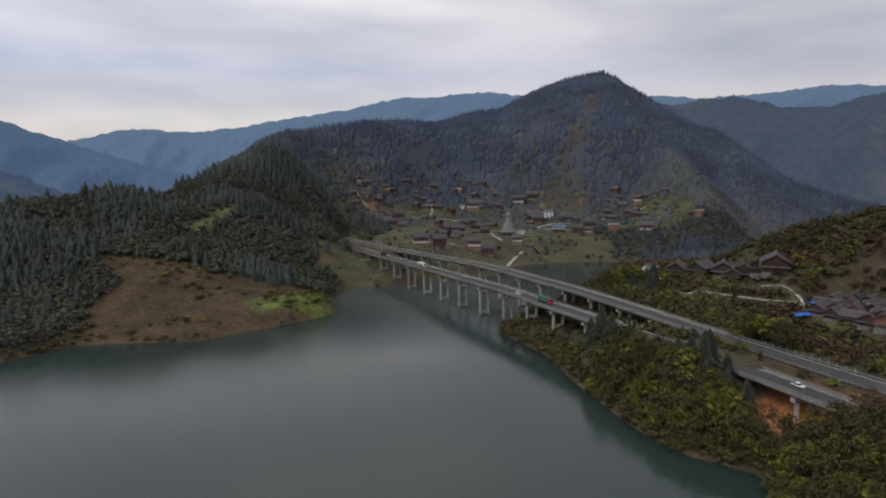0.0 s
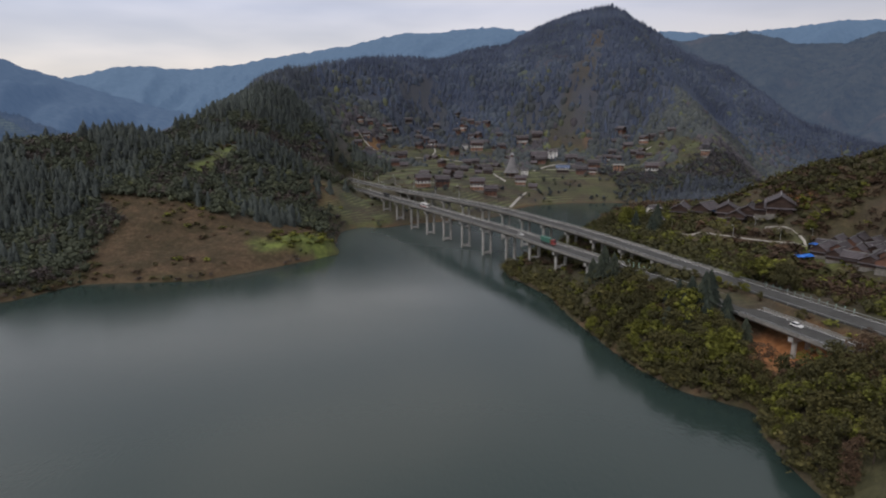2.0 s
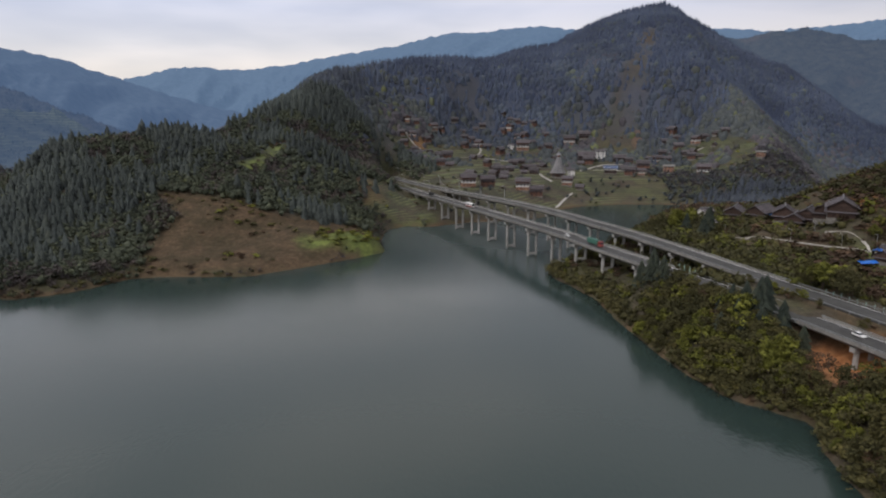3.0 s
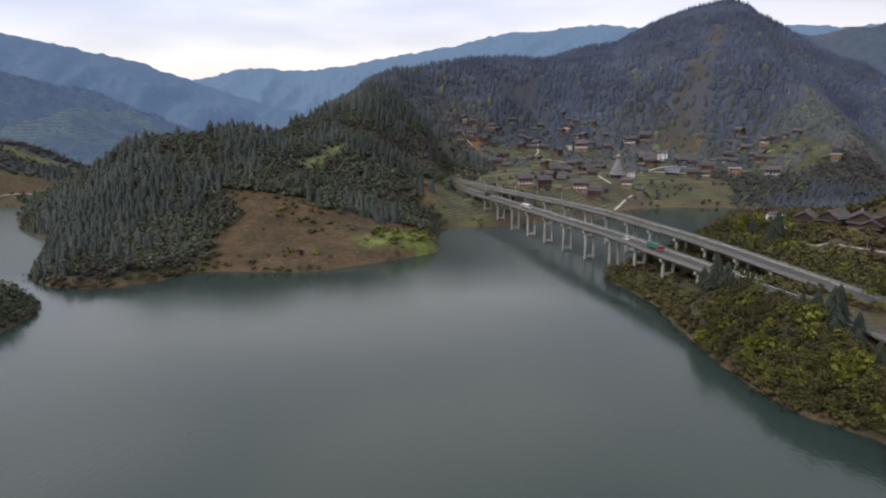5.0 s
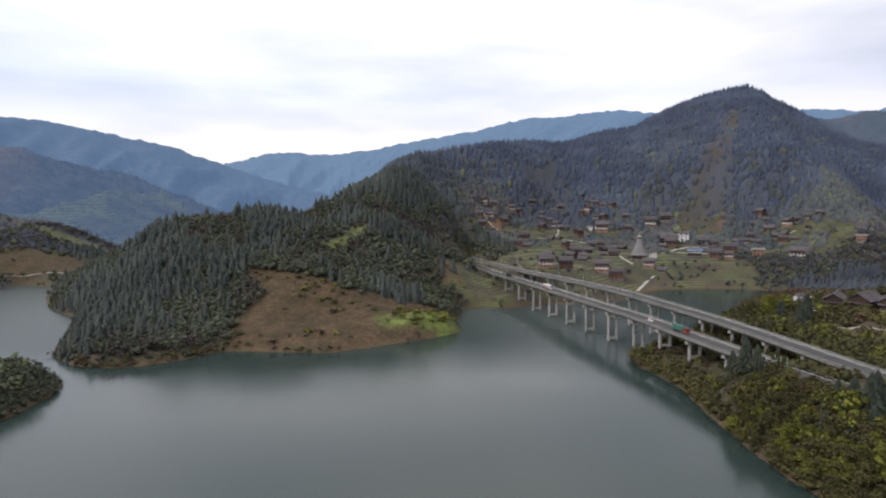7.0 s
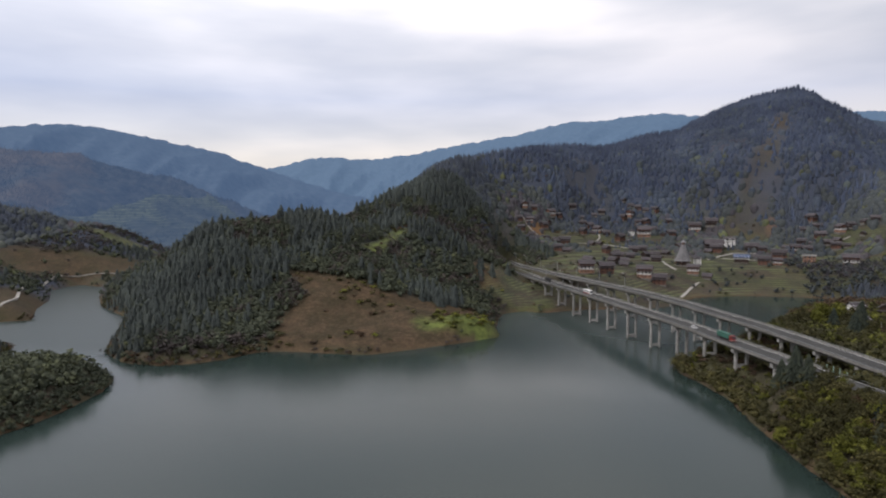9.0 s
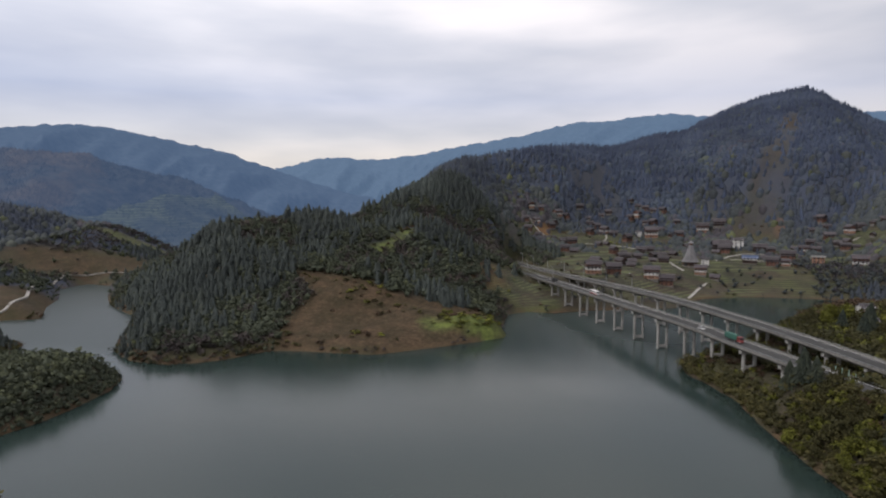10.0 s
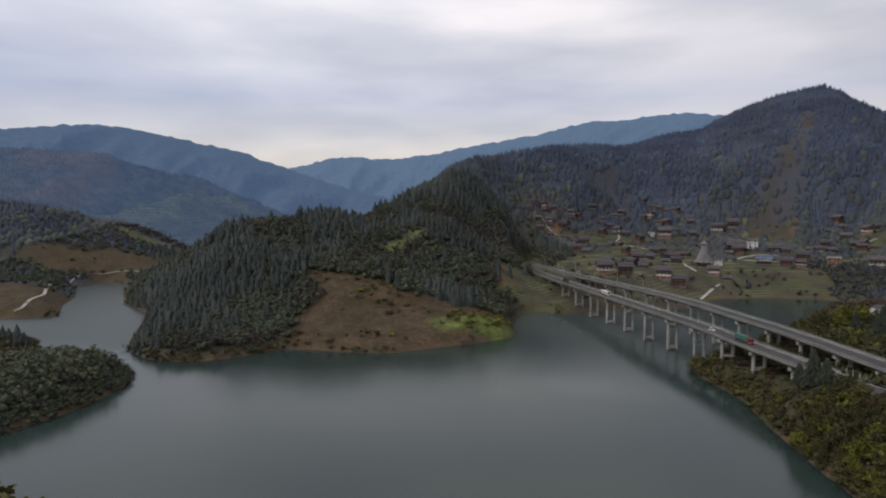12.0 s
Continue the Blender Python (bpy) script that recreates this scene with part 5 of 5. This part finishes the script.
def lorry(load_mat, cab_mat, length, label, load_label):
    root = new("lorry")
    part("chassis", one_box(-length / 2, -0.9, 0.75, length / 2 - 0.2, 0.9, 1.1), M_dark, root)
    load = one_box(-length / 2, -1.25, 1.1, length / 2 - 2.9, 1.25, 3.7)
    for v in load.verts:
        if v.co.z > 3:
            v.co.y *= 0.9
    part("load", bevelled(load, 0.18, 3), load_mat, root, load_label)
    cab = one_box(length / 2 - 2.5, -1.22, 0.6, length / 2, 1.22, 3.3)
    for v in cab.verts:
        if v.co.z > 3 and v.co.x > length / 2 - 1:
            v.co.x -= 0.45
    part("cab", bevelled(cab, 0.12), cab_mat, root)
    scr = one_box(length / 2 - 0.30, -1.0, 2.0, length / 2 + 0.02, 1.0, 2.9)
    for v in scr.verts:
        if v.co.z > 2.5:
            v.co.x -= 0.22
    part("windscreen", scr, M_glass, root)
    for s in (-1, 1):
        part("side_window", one_box(length / 2 - 1.5, s * 1.16, 2.0, length / 2 - 0.6, s * 1.24, 2.75), M_glass, root)
        part("headlight", one_box(length / 2 - 0.05, s * 0.95 - 0.2, 0.9, length / 2 + 0.03, s * 0.95 + 0.2, 1.15), M_lamp, root)
    wheels(root, [-length / 2 + 1.2, -length / 2 + 2.5, length / 2 - 3.8, length / 2 - 1.2], 1.08, 0.5)
    return tagged(root, label, "lorry", "vehicles")


def car(paint, label):
    root = new("car")
    body = one_box(-2.25, -0.88, 0.35, 2.25, 0.88, 0.95)
    part("body", bevelled(body, 0.16, 3), paint, root)
    cabin = one_box(-1.7, -0.78, 0.9, 1.0, 0.78, 1.48)
    for v in cabin.verts:
        if v.co.z > 1.2:
            v.co.x = v.co.x * 0.7 - 0.1
            v.co.y *= 0.82
    part("cabin_glass", cabin, M_glass, root)
    part("roof", bevelled(one_box(-1.2, -0.62, 1.47, 0.58, 0.62, 1.54), 0.03, 1), paint, root)
    for s in (-1, 1):
        part("headlight", one_box(2.16, s * 0.62 - 0.16, 0.66, 2.27, s * 0.62 + 0.16, 0.82), M_lamp, root)
        part("tail_light", one_box(-2.27, s * 0.64 - 0.14, 0.7, -2.18, s * 0.64 + 0.14, 0.84), M_red, root)
    wheels(root, [-1.35, 1.4], 0.8, 0.32)
    return tagged(root, label, "car", "vehicles")


def coach(label):
    root = new("coach")
    part("body", bevelled(one_box(-5.5, -1.25, 0.45, 5.5, 1.25, 3.3), 0.14, 2), M_white, root)
    part("skirt", one_box(-5.4, -1.27, 0.5, 5.4, 1.27, 1.25), M_red, root, "red painted lower side")
    for s in (-1, 1):
        for k in range(6):
            part("window", one_box(-4.9 + 1.6 * k, s * 1.23, 1.75, -3.5 + 1.6 * k, s * 1.265, 2.75), M_glass, root)
    part("windscreen", one_box(5.46, -1.05, 1.4, 5.53, 1.05, 2.9), M_glass, root)
    wheels(root, [-3.6, 3.8], 1.1, 0.5)
    return tagged(root, label, "coach", "vehicles")


def park(ob, axis, y_at, off, back=False):
    s_all = np.concatenate([[0], np.cumsum(np.hypot(*np.diff(axis[:, :2], axis=0).T))])
    x, y, z, a, _ = along(axis, float(np.interp(-y_at, -axis[:, 1], s_all)))
    ob.matrix_basis = pose(x - math.sin(a) * off, y + math.cos(a) * off, z + 0.01, 0, 0, math.degrees(a) + (180 if back else 0)) @ Matrix.Diagonal((1 / SIZE, 1 / SIZE, 1 / SIZE, 1))


park(lorry(M_tarp, M_red, 13.4, "articulated lorry with a red cab and green tarpaulin load", "green tarpaulin cover"), NEAR_AXIS, 246.5, -0.2)
park(car(M_white, "small white car on the viaduct"), NEAR_AXIS, 266, -1.2)
park(car(M_white, "white car on the short viaduct"), NEAR_AXIS, 147, 0.8)
park(coach("white coach with a red lower side on the viaduct"), NEAR_AXIS, 352, -0.6)
park(lorry(M_dark, M_dark, 8.0, "small dark flatbed lorry on the viaduct", "dark load"), NEAR_AXIS, 400, -0.2)

# ---- houses ----
M_tile = plain("grey_roof_tiles", (0.046, 0.040, 0.043), (0.094, 0.083, 0.087), 1.6, 0.85, bump=0.04, stretch=(4, 0.6, 1), island=0.25)
M_greytile = plain("pale_grey_tiles", (0.14, 0.135, 0.14), (0.24, 0.235, 0.235), 1.6, 0.85)
M_timber = plain("dark_stained_timber", (0.036, 0.025, 0.021), (0.078, 0.050, 0.040), 1.4, 0.85, stretch=(3, 3, 0.5), island=0.3)
M_redwood = plain("reddish_timber", (0.10, 0.054, 0.040), (0.19, 0.102, 0.074), 1.4, 0.85, stretch=(3, 3, 0.5), island=0.25)
M_brick = plain("orange_brick", (0.19, 0.105, 0.072), (0.31, 0.18, 0.12), 2.2, 0.9, island=0.2)
M_render = plain("white_render", (0.55, 0.54, 0.51), (0.74, 0.73, 0.70), 0.8, 0.85)
M_stone = plain("plinth_stone", (0.09, 0.085, 0.076), (0.19, 0.18, 0.16), 1.2, 0.9, bump=0.05)
M_ridge = plain("pale_ridge_mortar", (0.12, 0.12, 0.118), (0.22, 0.217, 0.213), 2.0, 0.85)
M_blue = plain("blue_tarpaulin", (0.015, 0.12, 0.50), (0.04, 0.22, 0.70), 1.0, 0.5)
M_bluetile = plain("blue_roof_sheet", (0.040, 0.060, 0.115), (0.065, 0.095, 0.17), 1.2, 0.6)


def gable_roof(root, w, d, z, rise, over, mat, parent_name="roof"):
    """Two thick slopes with a ridge along x, and a pale ridge cap."""
    hw, hd = w / 2 + over, d / 2 + over
    drop = rise * over / (d / 2)
    for s in (-1, 1):
        bm = bmesh.new()
        low, n = z - drop, 8
        # a slight sag towards the eaves
        prof = [(s * hd * (1 - k / n), low + (rise + drop) * (k / n) ** 1.15) for k in range(n + 1)]
        top = [[bm.verts.new((x, y, zz)) for y, zz in prof] for x in (-hw, hw)]
        bot = [[bm.verts.new((x, y, zz - 0.22)) for y, zz in prof] for x in (-hw, hw)]
        for k in range(n):
            bm.faces.new((top[0][k], top[1][k], top[1][k + 1], top[0][k + 1]))
            bm.faces.new((bot[0][k], bot[0][k + 1], bot[1][k + 1], bot[1][k]))
            for e in (0, 1):
                bm.faces.new((top[e][k], top[e][k + 1], bot[e][k + 1], bot[e][k]))
        bm.faces.new((top[0][0], bot[0][0], bot[1][0], top[1][0]))
        bm.faces.new((top[0][n], top[1][n], bot[1][n], bot[0][n]))
        bmesh.ops.recalc_face_normals(bm, faces=bm.faces)
        part("roof_slope", bm, mat, root)
    cap = one_box(-hw - 0.1, -0.16, z + rise - 0.06, hw + 0.1, 0.16, z + rise + 0.22)
    for v in cap.verts:
        if abs(v.co.x) > hw and v.co.z > z + rise:
            v.co.z += 0.35
    part("ridge_cap", cap, M_ridge, root, "pale mortar ridge")


def skirt_roof(root, w, d, z, out, fall, mat):
    """A lean-to roof that runs round all four walls."""
    a = [(-w / 2, -d / 2), (w / 2, -d / 2), (w / 2, d / 2), (-w / 2, d / 2)]
    b = [(-w / 2 - out, -d / 2 - out), (w / 2 + out, -d / 2 - out), (w / 2 + out, d / 2 + out), (-w / 2 - out, d / 2 + out)]
    bm = bmesh.new()
    rings = [[bm.verts.new((x, y, zz)) for x, y in ring] for ring, zz in ((a, z), (b, z - fall), (b, z - fall - 0.18), (a, z - 0.22))]
    for i in range(4):
        j = (i + 1) % 4
        for p, q in zip(rings, rings[1:] + rings[:1]):
            bm.faces.new((p[i], p[j], q[j], q[i]))
    bmesh.ops.recalc_face_normals(bm, faces=bm.faces)
    part("skirt_roof", bm, mat, root)


def gable_wall(root, w, d, z, rise, mat):
    for s in (-1, 1):
        bm = bmesh.new()
        x0, x1 = s * (w / 2 - 0.15), s * w / 2
        prism(bm, [(x0, -d / 2, z), (x0, d / 2, z), (x0, 0, z + rise - 0.25)], [(x1, -d / 2, z), (x1, d / 2, z), (x1, 0, z + rise - 0.25)])
        bmesh.ops.recalc_face_normals(bm, faces=bm.faces)
        part("gable", bm, mat, root)


def windows(root, w, d, z, h, count, frame_mat, size=1.1, sides=(-1, 1)):
    """Framed windows along the two long walls, and one in each end."""
    spots = [(-w / 2 + (k + 0.5) * w / count, s * d / 2, 0 if s < 0 else 180) for s in sides for k in range(count)]
    spots += [(s * w / 2, 0, 90 * s) for s in (-1, 1) if len(sides) > 1]
    for x, y, turn in spots:
        m = pose(x, y, z, 0, 0, turn)
        bm = bmesh.new()
        hs = size / 2
        for a in ((-hs - 0.1, -0.09, -0.1, hs + 0.1, 0.02, 0), (-hs - 0.1, -0.09, h, hs + 0.1, 0.02, h + 0.1), (-hs - 0.1, -0.09, 0, -hs, 0.02, h), (hs, -0.09, 0, hs + 0.1, 0.02, h), (-0.03, -0.07, 0, 0.03, 0.02, h)):
            box(bm, *a)
        bm.transform(m)
        win = part("window", bm, frame_mat, root)
        bm = one_box(-hs, -0.04, 0, hs, -0.01, h)
        bm.transform(m)
        part("pane", bm, M_glass, win)


def house(label, w, d, floors, rise, roof_mat=M_tile, skirt=True, base=3.0, group="village houses", frame_mat=M_timber, count=4, sides=(-1,)):
    """A house of stacked storeys; floors: (height, wall material, overhang)."""
    root = new("house")
    part("plinth", one_box(-w / 2 - 0.3, -d / 2 - 0.3, -base, w / 2 + 0.3, d / 2 + 0.3, 0.0), M_stone, root, "grey stone plinth")
    z = 0.0
    for k, (h, mat, out) in enumerate(floors):
        part("storey_wall", one_box(-w / 2 - out, -d / 2 - out, z, w / 2 + out, d / 2 + out, z + h), mat, root)
        windows(root, w + 2 * out, d + 2 * out, z + h * 0.36, h * 0.42, count, frame_mat, 1.1, sides)
        if k < len(floors) - 1:
            if skirt and k == len(floors) - 2:
                skirt_roof(root, w + 2 * out, d + 2 * out, z + h + 0.4, 1.3, 0.55, roof_mat)
            else:
                part("floor_band", one_box(-w / 2 - out - 0.12, -d / 2 - out - 0.12, z + h - 0.12, w / 2 + out + 0.12, d / 2 + out + 0.12, z + h + 0.1), M_ridge if mat in (M_brick, M_render) else M_timber, root)
        z += h
    out = floors[-1][2]
    gable_wall(root, w + 2 * out, d + 2 * out, z, rise, floors[-1][1])
    gable_roof(root, w + 2 * out, d + 2 * out, z, rise, 1.1, roof_mat)
    part("door", one_box(-0.6, -d / 2 - floors[0][2] - 0.08, 0.0, 0.6, -d / 2 - floors[0][2] + 0.02, 2.05), frame_mat, root)
    return tagged(root, label, "house", group)


def set_down(ob, x, y, turn=0.0, sink=0.0, size=1.0, used=set()):
    m = pose(x, y, float(ground_z(x, y)) + sink, 0, 0, turn) @ Matrix.Diagonal((size, size, size, 1))
    if ob.name in used:
        return copy_thing(ob, m @ Matrix.Diagonal((1 / ob.scale.x, 1 / ob.scale.y, 1 / ob.scale.z, 1)))
    used.add(ob.name)
    ob.matrix_basis = m
    return ob


timber_a = house("dark timber house with a grey tiled roof", 11, 7, [(2.8, M_timber, 0), (2.7, M_timber, 0.3)], 2.4, count=3)
timber_b = house("reddish timber house with a skirt roof of grey tiles", 12, 7.5, [(2.8, M_redwood, 0), (2.7, M_redwood, 0.2), (2.4, M_timber, 0.2)], 2.4, count=3)
timber_c = house("low brown timber house under a wide grey tiled roof", 9, 6.5, [(3.0, M_timber, 0)], 2.3, skirt=False, count=2)
brick_a = house("brick house with pale floor bands and a tiled roof", 12, 8, [(3.0, M_brick, 0), (2.9, M_render, 0.1), (2.7, M_redwood, 0.1)], 2.3, frame_mat=M_redwood)
white_a = house("white rendered three storey house with dark windows", 11, 9, [(3.2, M_render, 0), (3.2, M_render, 0), (3.2, M_render, 0)], 1.4, skirt=False, frame_mat=M_dark, count=2)
blue_a = house("timber house under a blue sheet metal roof", 12, 7, [(2.8, M_timber, 0), (2.6, M_render, 0)], 2.0, roof_mat=M_bluetile, skirt=False)
grey_a = house("unfinished concrete and brick house with pale bands", 10, 8, [(3.0, M_concrete, 0), (3.0, M_brick, 0), (3.0, M_brick, 0)], 0.9, roof_mat=M_concrete, skirt=False, frame_mat=M_ridge, count=3)

KEY_HOUSES = [(brick_a, -17, 449, 12, 1.0), (timber_b, -3, 456, 10, 0.95), (brick_a, 24, 470, -8, 1.0), (timber_b, 34, 466, -4, 0.9),
              (white_a, 108, 629, 3, 1.0), (brick_a, 32, 652, 8, 1.15), (white_a, 20, 655, 8, 0.6), (brick_a, 84, 684, -2, 1.1), (timber_a, 100, 686, -4, 1.1),
              (blue_a, 104, 549, -10, 1.05), (grey_a, 154, 550, -12, 1.0), (brick_a, 182, 545, -16, 1.05), (timber_b, 136, 566, -12, 1.0),
              (timber_a, 92, 612, 2, 1.5), (timber_a, 124, 612, -6, 1.1), (white_a, 68, 533, -6, 0.62), (grey_a, 226, 540, -20, 0.8)]
for ob, x, y, turn, size in KEY_HOUSES:
    set_down(ob, x, y, turn, 0.3, size * 0.84)
_taken = [(x, y) for _, x, y, _, _ in KEY_HOUSES] + [(56, 524)]
_rng = random.Random(5)
TERRACE_ROWS = [(-88, 636), (-74, 642), (-62, 655), (-80, 622), (-66, 630), (-76, 608), (-60, 599), (-50, 586), (-62, 560), (-38, 555),
                (-32, 680), (-18, 692), (-22, 668), (-28, 645), (-14, 655), (-18, 600), (4, 690)]
TOWER_ROWS = [(12, 718), (20, 706), (36, 712), (28, 696), (48, 706), (60, 704), (43, 678), (52, 660), (62, 655), (17, 622),
              (5, 566), (20, 580), (28, 535), (3, 527), (10, 502), (47, 575), (36, 556), (62, 615), (-8, 500), (16, 545)]
FIELD_ROWS = [(176, 654), (190, 656), (182, 622), (170, 632), (184, 606), (196, 598), (164, 618), (198, 622), (210, 604), (214, 618), (158, 606),
              (92, 600), (124, 606), (119, 541), (131, 547), (61, 501), (96, 688)]
for x, y in TERRACE_ROWS + TOWER_ROWS + FIELD_ROWS:
    for hx, hy in ((x, y), (x + _rng.choice([-1, 1]) * _rng.uniform(7, 10), y + _rng.uniform(-7, 9))):
        if any(math.hypot(hx - a, (hy - b) * 0.9) < 6.8 for a, b in _taken):
            continue
        set_down(_rng.choice([timber_a, timber_b, timber_c, timber_a, timber_b, timber_c, brick_a]), hx, hy, math.degrees(math.atan2(-hx, hy)) * 0.6 + _rng.choice([0, 0, 0, 50, -50]) + _rng.uniform(-15, 15), 0.3, _rng.uniform(0.52, 0.74))
        _taken.append((hx, hy))

# the hamlet by the road: larger, darker houses close together
big_a = house("large dark timber house with a tall tiled gable roof", 15, 10, [(2.6, M_timber, 0), (2.5, M_timber, 0.3)], 3.0, base=2.5, group="hamlet houses", count=5)
big_b = house("dark brown timber house with grey tiles and a skirt roof", 13, 9, [(2.4, M_timber, 0), (2.2, M_timber, 0.3)], 2.8, base=2.5, group="hamlet houses")
big_c = house("timber house over a rubble wall with a broad tiled roof", 13, 9, [(2.6, M_stone, 0), (2.8, M_redwood, 0.4)], 3.4, base=2.5, group="hamlet houses")
HAMLET = [(big_b, 124, 320, 60, 0.85), (big_b, 131, 306, 40, 0.9), (big_a, 138, 298, 65, 0.85), (big_a, 143, 286, 55, 0.85), (big_b, 136, 283, 55, 0.75), (big_a, 144, 270, 50, 0.9), (big_a, 141, 257, 62, 0.95)]
_rng = random.Random(23)
for row, (x0, y0) in enumerate(((134, 214), (139, 219), (145, 223), (152, 222))):
    for k in range(6):
        x, y = x0 + 1.4 * k + _rng.uniform(-1, 1), y0 - 6.6 * k + _rng.uniform(-1.2, 1.2)
        HAMLET.append((_rng.choice([big_b, big_b, big_c]), x, y, 35 + _rng.choice([0, 0, 90]) + _rng.uniform(-15, 15), _rng.uniform(0.5, 0.62)))
for ob, x, y, turn, size in HAMLET:
    set_down(ob, x, y, turn, 0.4, size)
villa = house("small white rendered house among trees", 8, 7, [(3.0, M_render, 0), (2.8, M_render, 0)], 1.6, skirt=False, frame_mat=M_dark, count=2, base=2.5, group="hamlet houses")
set_down(villa, 112, 328, 20, 0.5, 0.75)
set_down(villa, 106, 303, 20, 0.2, 0.6)


def tarp_shed(label, w, d, h):
    root = new("shed")
    for sx in (-1, 1):
        for sy in (-1, 1):
            part("post", one_box(sx * w / 2 - 0.08, sy * d / 2 - 0.08, -1, sx * w / 2 + 0.08, sy * d / 2 + 0.08, h), M_timber, root)
    part("back_wall", one_box(-w / 2, d / 2 - 0.1, -0.5, w / 2, d / 2, h - 0.2), M_timber, root)
    n = 7
    bm = bmesh.new()
    rows = []
    for i in range(n):
        f = i / (n - 1)
        zz = h + 0.7 * math.sin(math.pi * f) + 0.08 * math.sin(9 * f)
        rows.append([bm.verts.new((-w / 2 - 0.3 + (w + 0.6) * j / 6, -d / 2 - 0.3 + (d + 0.6) * f, zz + 0.07 * math.sin(3 * j + 5 * f))) for j in range(7)])
    for a, b in zip(rows[:-1], rows[1:]):
        for j in range(6):
            bm.faces.new((a[j], a[j + 1], b[j + 1], b[j]))
    bmesh.ops.solidify(bm, geom=bm.faces[:], thickness=0.05)
    part("tarpaulin", bm, M_blue, root, "bright blue tarpaulin roof")
    return tagged(root, label, "shed", "tarpaulin sheds")


shed = tarp_shed("open shed under a bright blue tarpaulin", 6.5, 4.0, 2.4)
set_down(shed, 127, 214, 15)
set_down(shed, 133, 300, 40, 0.5, 0.85)
set_down(shed, 134, 219, 50, 1.0, 0.7)


def drum_tower():
    root = new("drum_tower")
    ring = lambda r, z, n=8: [(r * math.cos(2 * math.pi * (i + 0.5) / n), r * math.sin(2 * math.pi * (i + 0.5) / n), z) for i in range(n)]
    part("stone_base", prism(bmesh.new(), ring(5.8, -3), ring(5.6, 0.3)), M_stone, root)
    part("lower_hall", prism(bmesh.new(), ring(4.6, 0.3), ring(4.5, 3.4)), M_timber, root)
    for k in range(8):
        a = 2 * math.pi * (k + 0.5) / 8
        part("post", tube(5.2 * math.cos(a), 5.2 * math.sin(a), 0.2, 3.4, 0.2, 0.18, 8), M_redwood, root)
    z, r = 3.2, 6.4
    for k in range(9):
        bm = bmesh.new()
        prism(bm, ring(r, z), ring(r * 0.74, z + 1.0))
        part("eave", bm, M_greytile, root)
        bm = prism(bmesh.new(), ring(r + 0.06, z - 0.16), ring(r + 0.02, z))
        part("eave_edge", bm, M_ridge, root, "pale painted eave edge")
        z, r = z + 1.25, r * 0.865
        part("drum", prism(bmesh.new(), ring(r * 0.72, z - 0.4), ring(r * 0.70, z + 0.1)), M_ridge, root)
    part("lantern", prism(bmesh.new(), ring(1.0, z - 0.2), ring(1.0, z + 1.6)), M_redwood, root)
    part("lantern_roof", prism(bmesh.new(), ring(2.2, z + 1.5), ring(0.15, z + 3.4)), M_greytile, root)
    part("finial", tube(0, 0, z + 3.2, z + 6.0, 0.2, 0.04, 8), M_ridge, root)
    return tagged(root, "grey many-eaved wooden drum tower with a spire", "tower")


tower = drum_tower()
set_down(tower, 56, 524, 8, 0.2, 1.14)

# ---- lanes ----
M_lane = plain("pale_concrete_lane", (0.26, 0.245, 0.22), (0.40, 0.38, 0.34), 0.9, 0.9)


def lane(pts, width, label, lift=0.35):
    p = resample([(x, y, 0) for x, y in pts], 2.0)
    z = ground_z(p[:, 0], p[:, 1])
    ker = np.ones(5) / 5
    z = np.convolve(np.pad(z, 2, mode="edge"), ker, "valid") + lift
    bm = sweep(np.stack([p[:, 0], p[:, 1], z], 1), [(-width / 2, -0.9), (-width / 2, 0.0), (width / 2, 0.0), (width / 2, -0.9)])
    tagged(part("lane", bm, M_lane), label, "path", kind="structure")


lane([(-336, 258), (-334, 262), (-340, 272), (-352, 290), (-363, 300), (-375, 312), (-398, 343), (-415, 365), (-426, 385), (-420, 400), (-403, 408), (-380, 418)], 2.0, "pale dirt track along the lake shore")
lane(HAMLET_LANES[0], 0.9, "pale concrete lane below the hamlet", 0.25)
lane(HAMLET_LANES[1], 0.9, "pale concrete lane between the houses", 0.25)
lane([(36, 560), (40, 544), (44, 521), (49, 502)], 1.8, "pale footpath down the village slope")
lane([(62, 570), (64, 588), (71, 621), (68, 640)], 1.8, "pale winding footpath above the tower")
lane([(47, 446), (50, 455), (57, 477), (65, 490)], 2.0, "pale track down to the water")
lane([(80, 560), (110, 606), (140, 590), (165, 585)], 2.0, "pale lane through the fields")
lane([(-30, 600), (-5, 610), (20, 600)], 1.5, "pale footpath between terraces")
lane([(-92, 628), (-80, 616), (-66, 612), (-56, 594), (-46, 578)], 1.4, "pale footpath between terraced houses")
lane([(-30, 672), (-16, 664), (-10, 640), (-14, 618)], 1.4, "pale footpath between terraced houses")
lane([(8, 716), (24, 700), (40, 692), (58, 694)], 1.4, "pale footpath above the village")
lane([(150, 612), (172, 612), (190, 612), (206, 612)], 1.6, "pale lane past the upper houses")
lane([(92, 566), (112, 560), (140, 556), (170, 552)], 1.4, "pale field path along a terrace")

# the plan is drawn at one unit to SIZE metres
for ob in list(scene.objects):
    if ob.parent is None and ob.type in {"MESH", "EMPTY"}:
        ob.matrix_basis = Matrix.Diagonal((SIZE, SIZE, SIZE, 1)) @ ob.matrix_basis
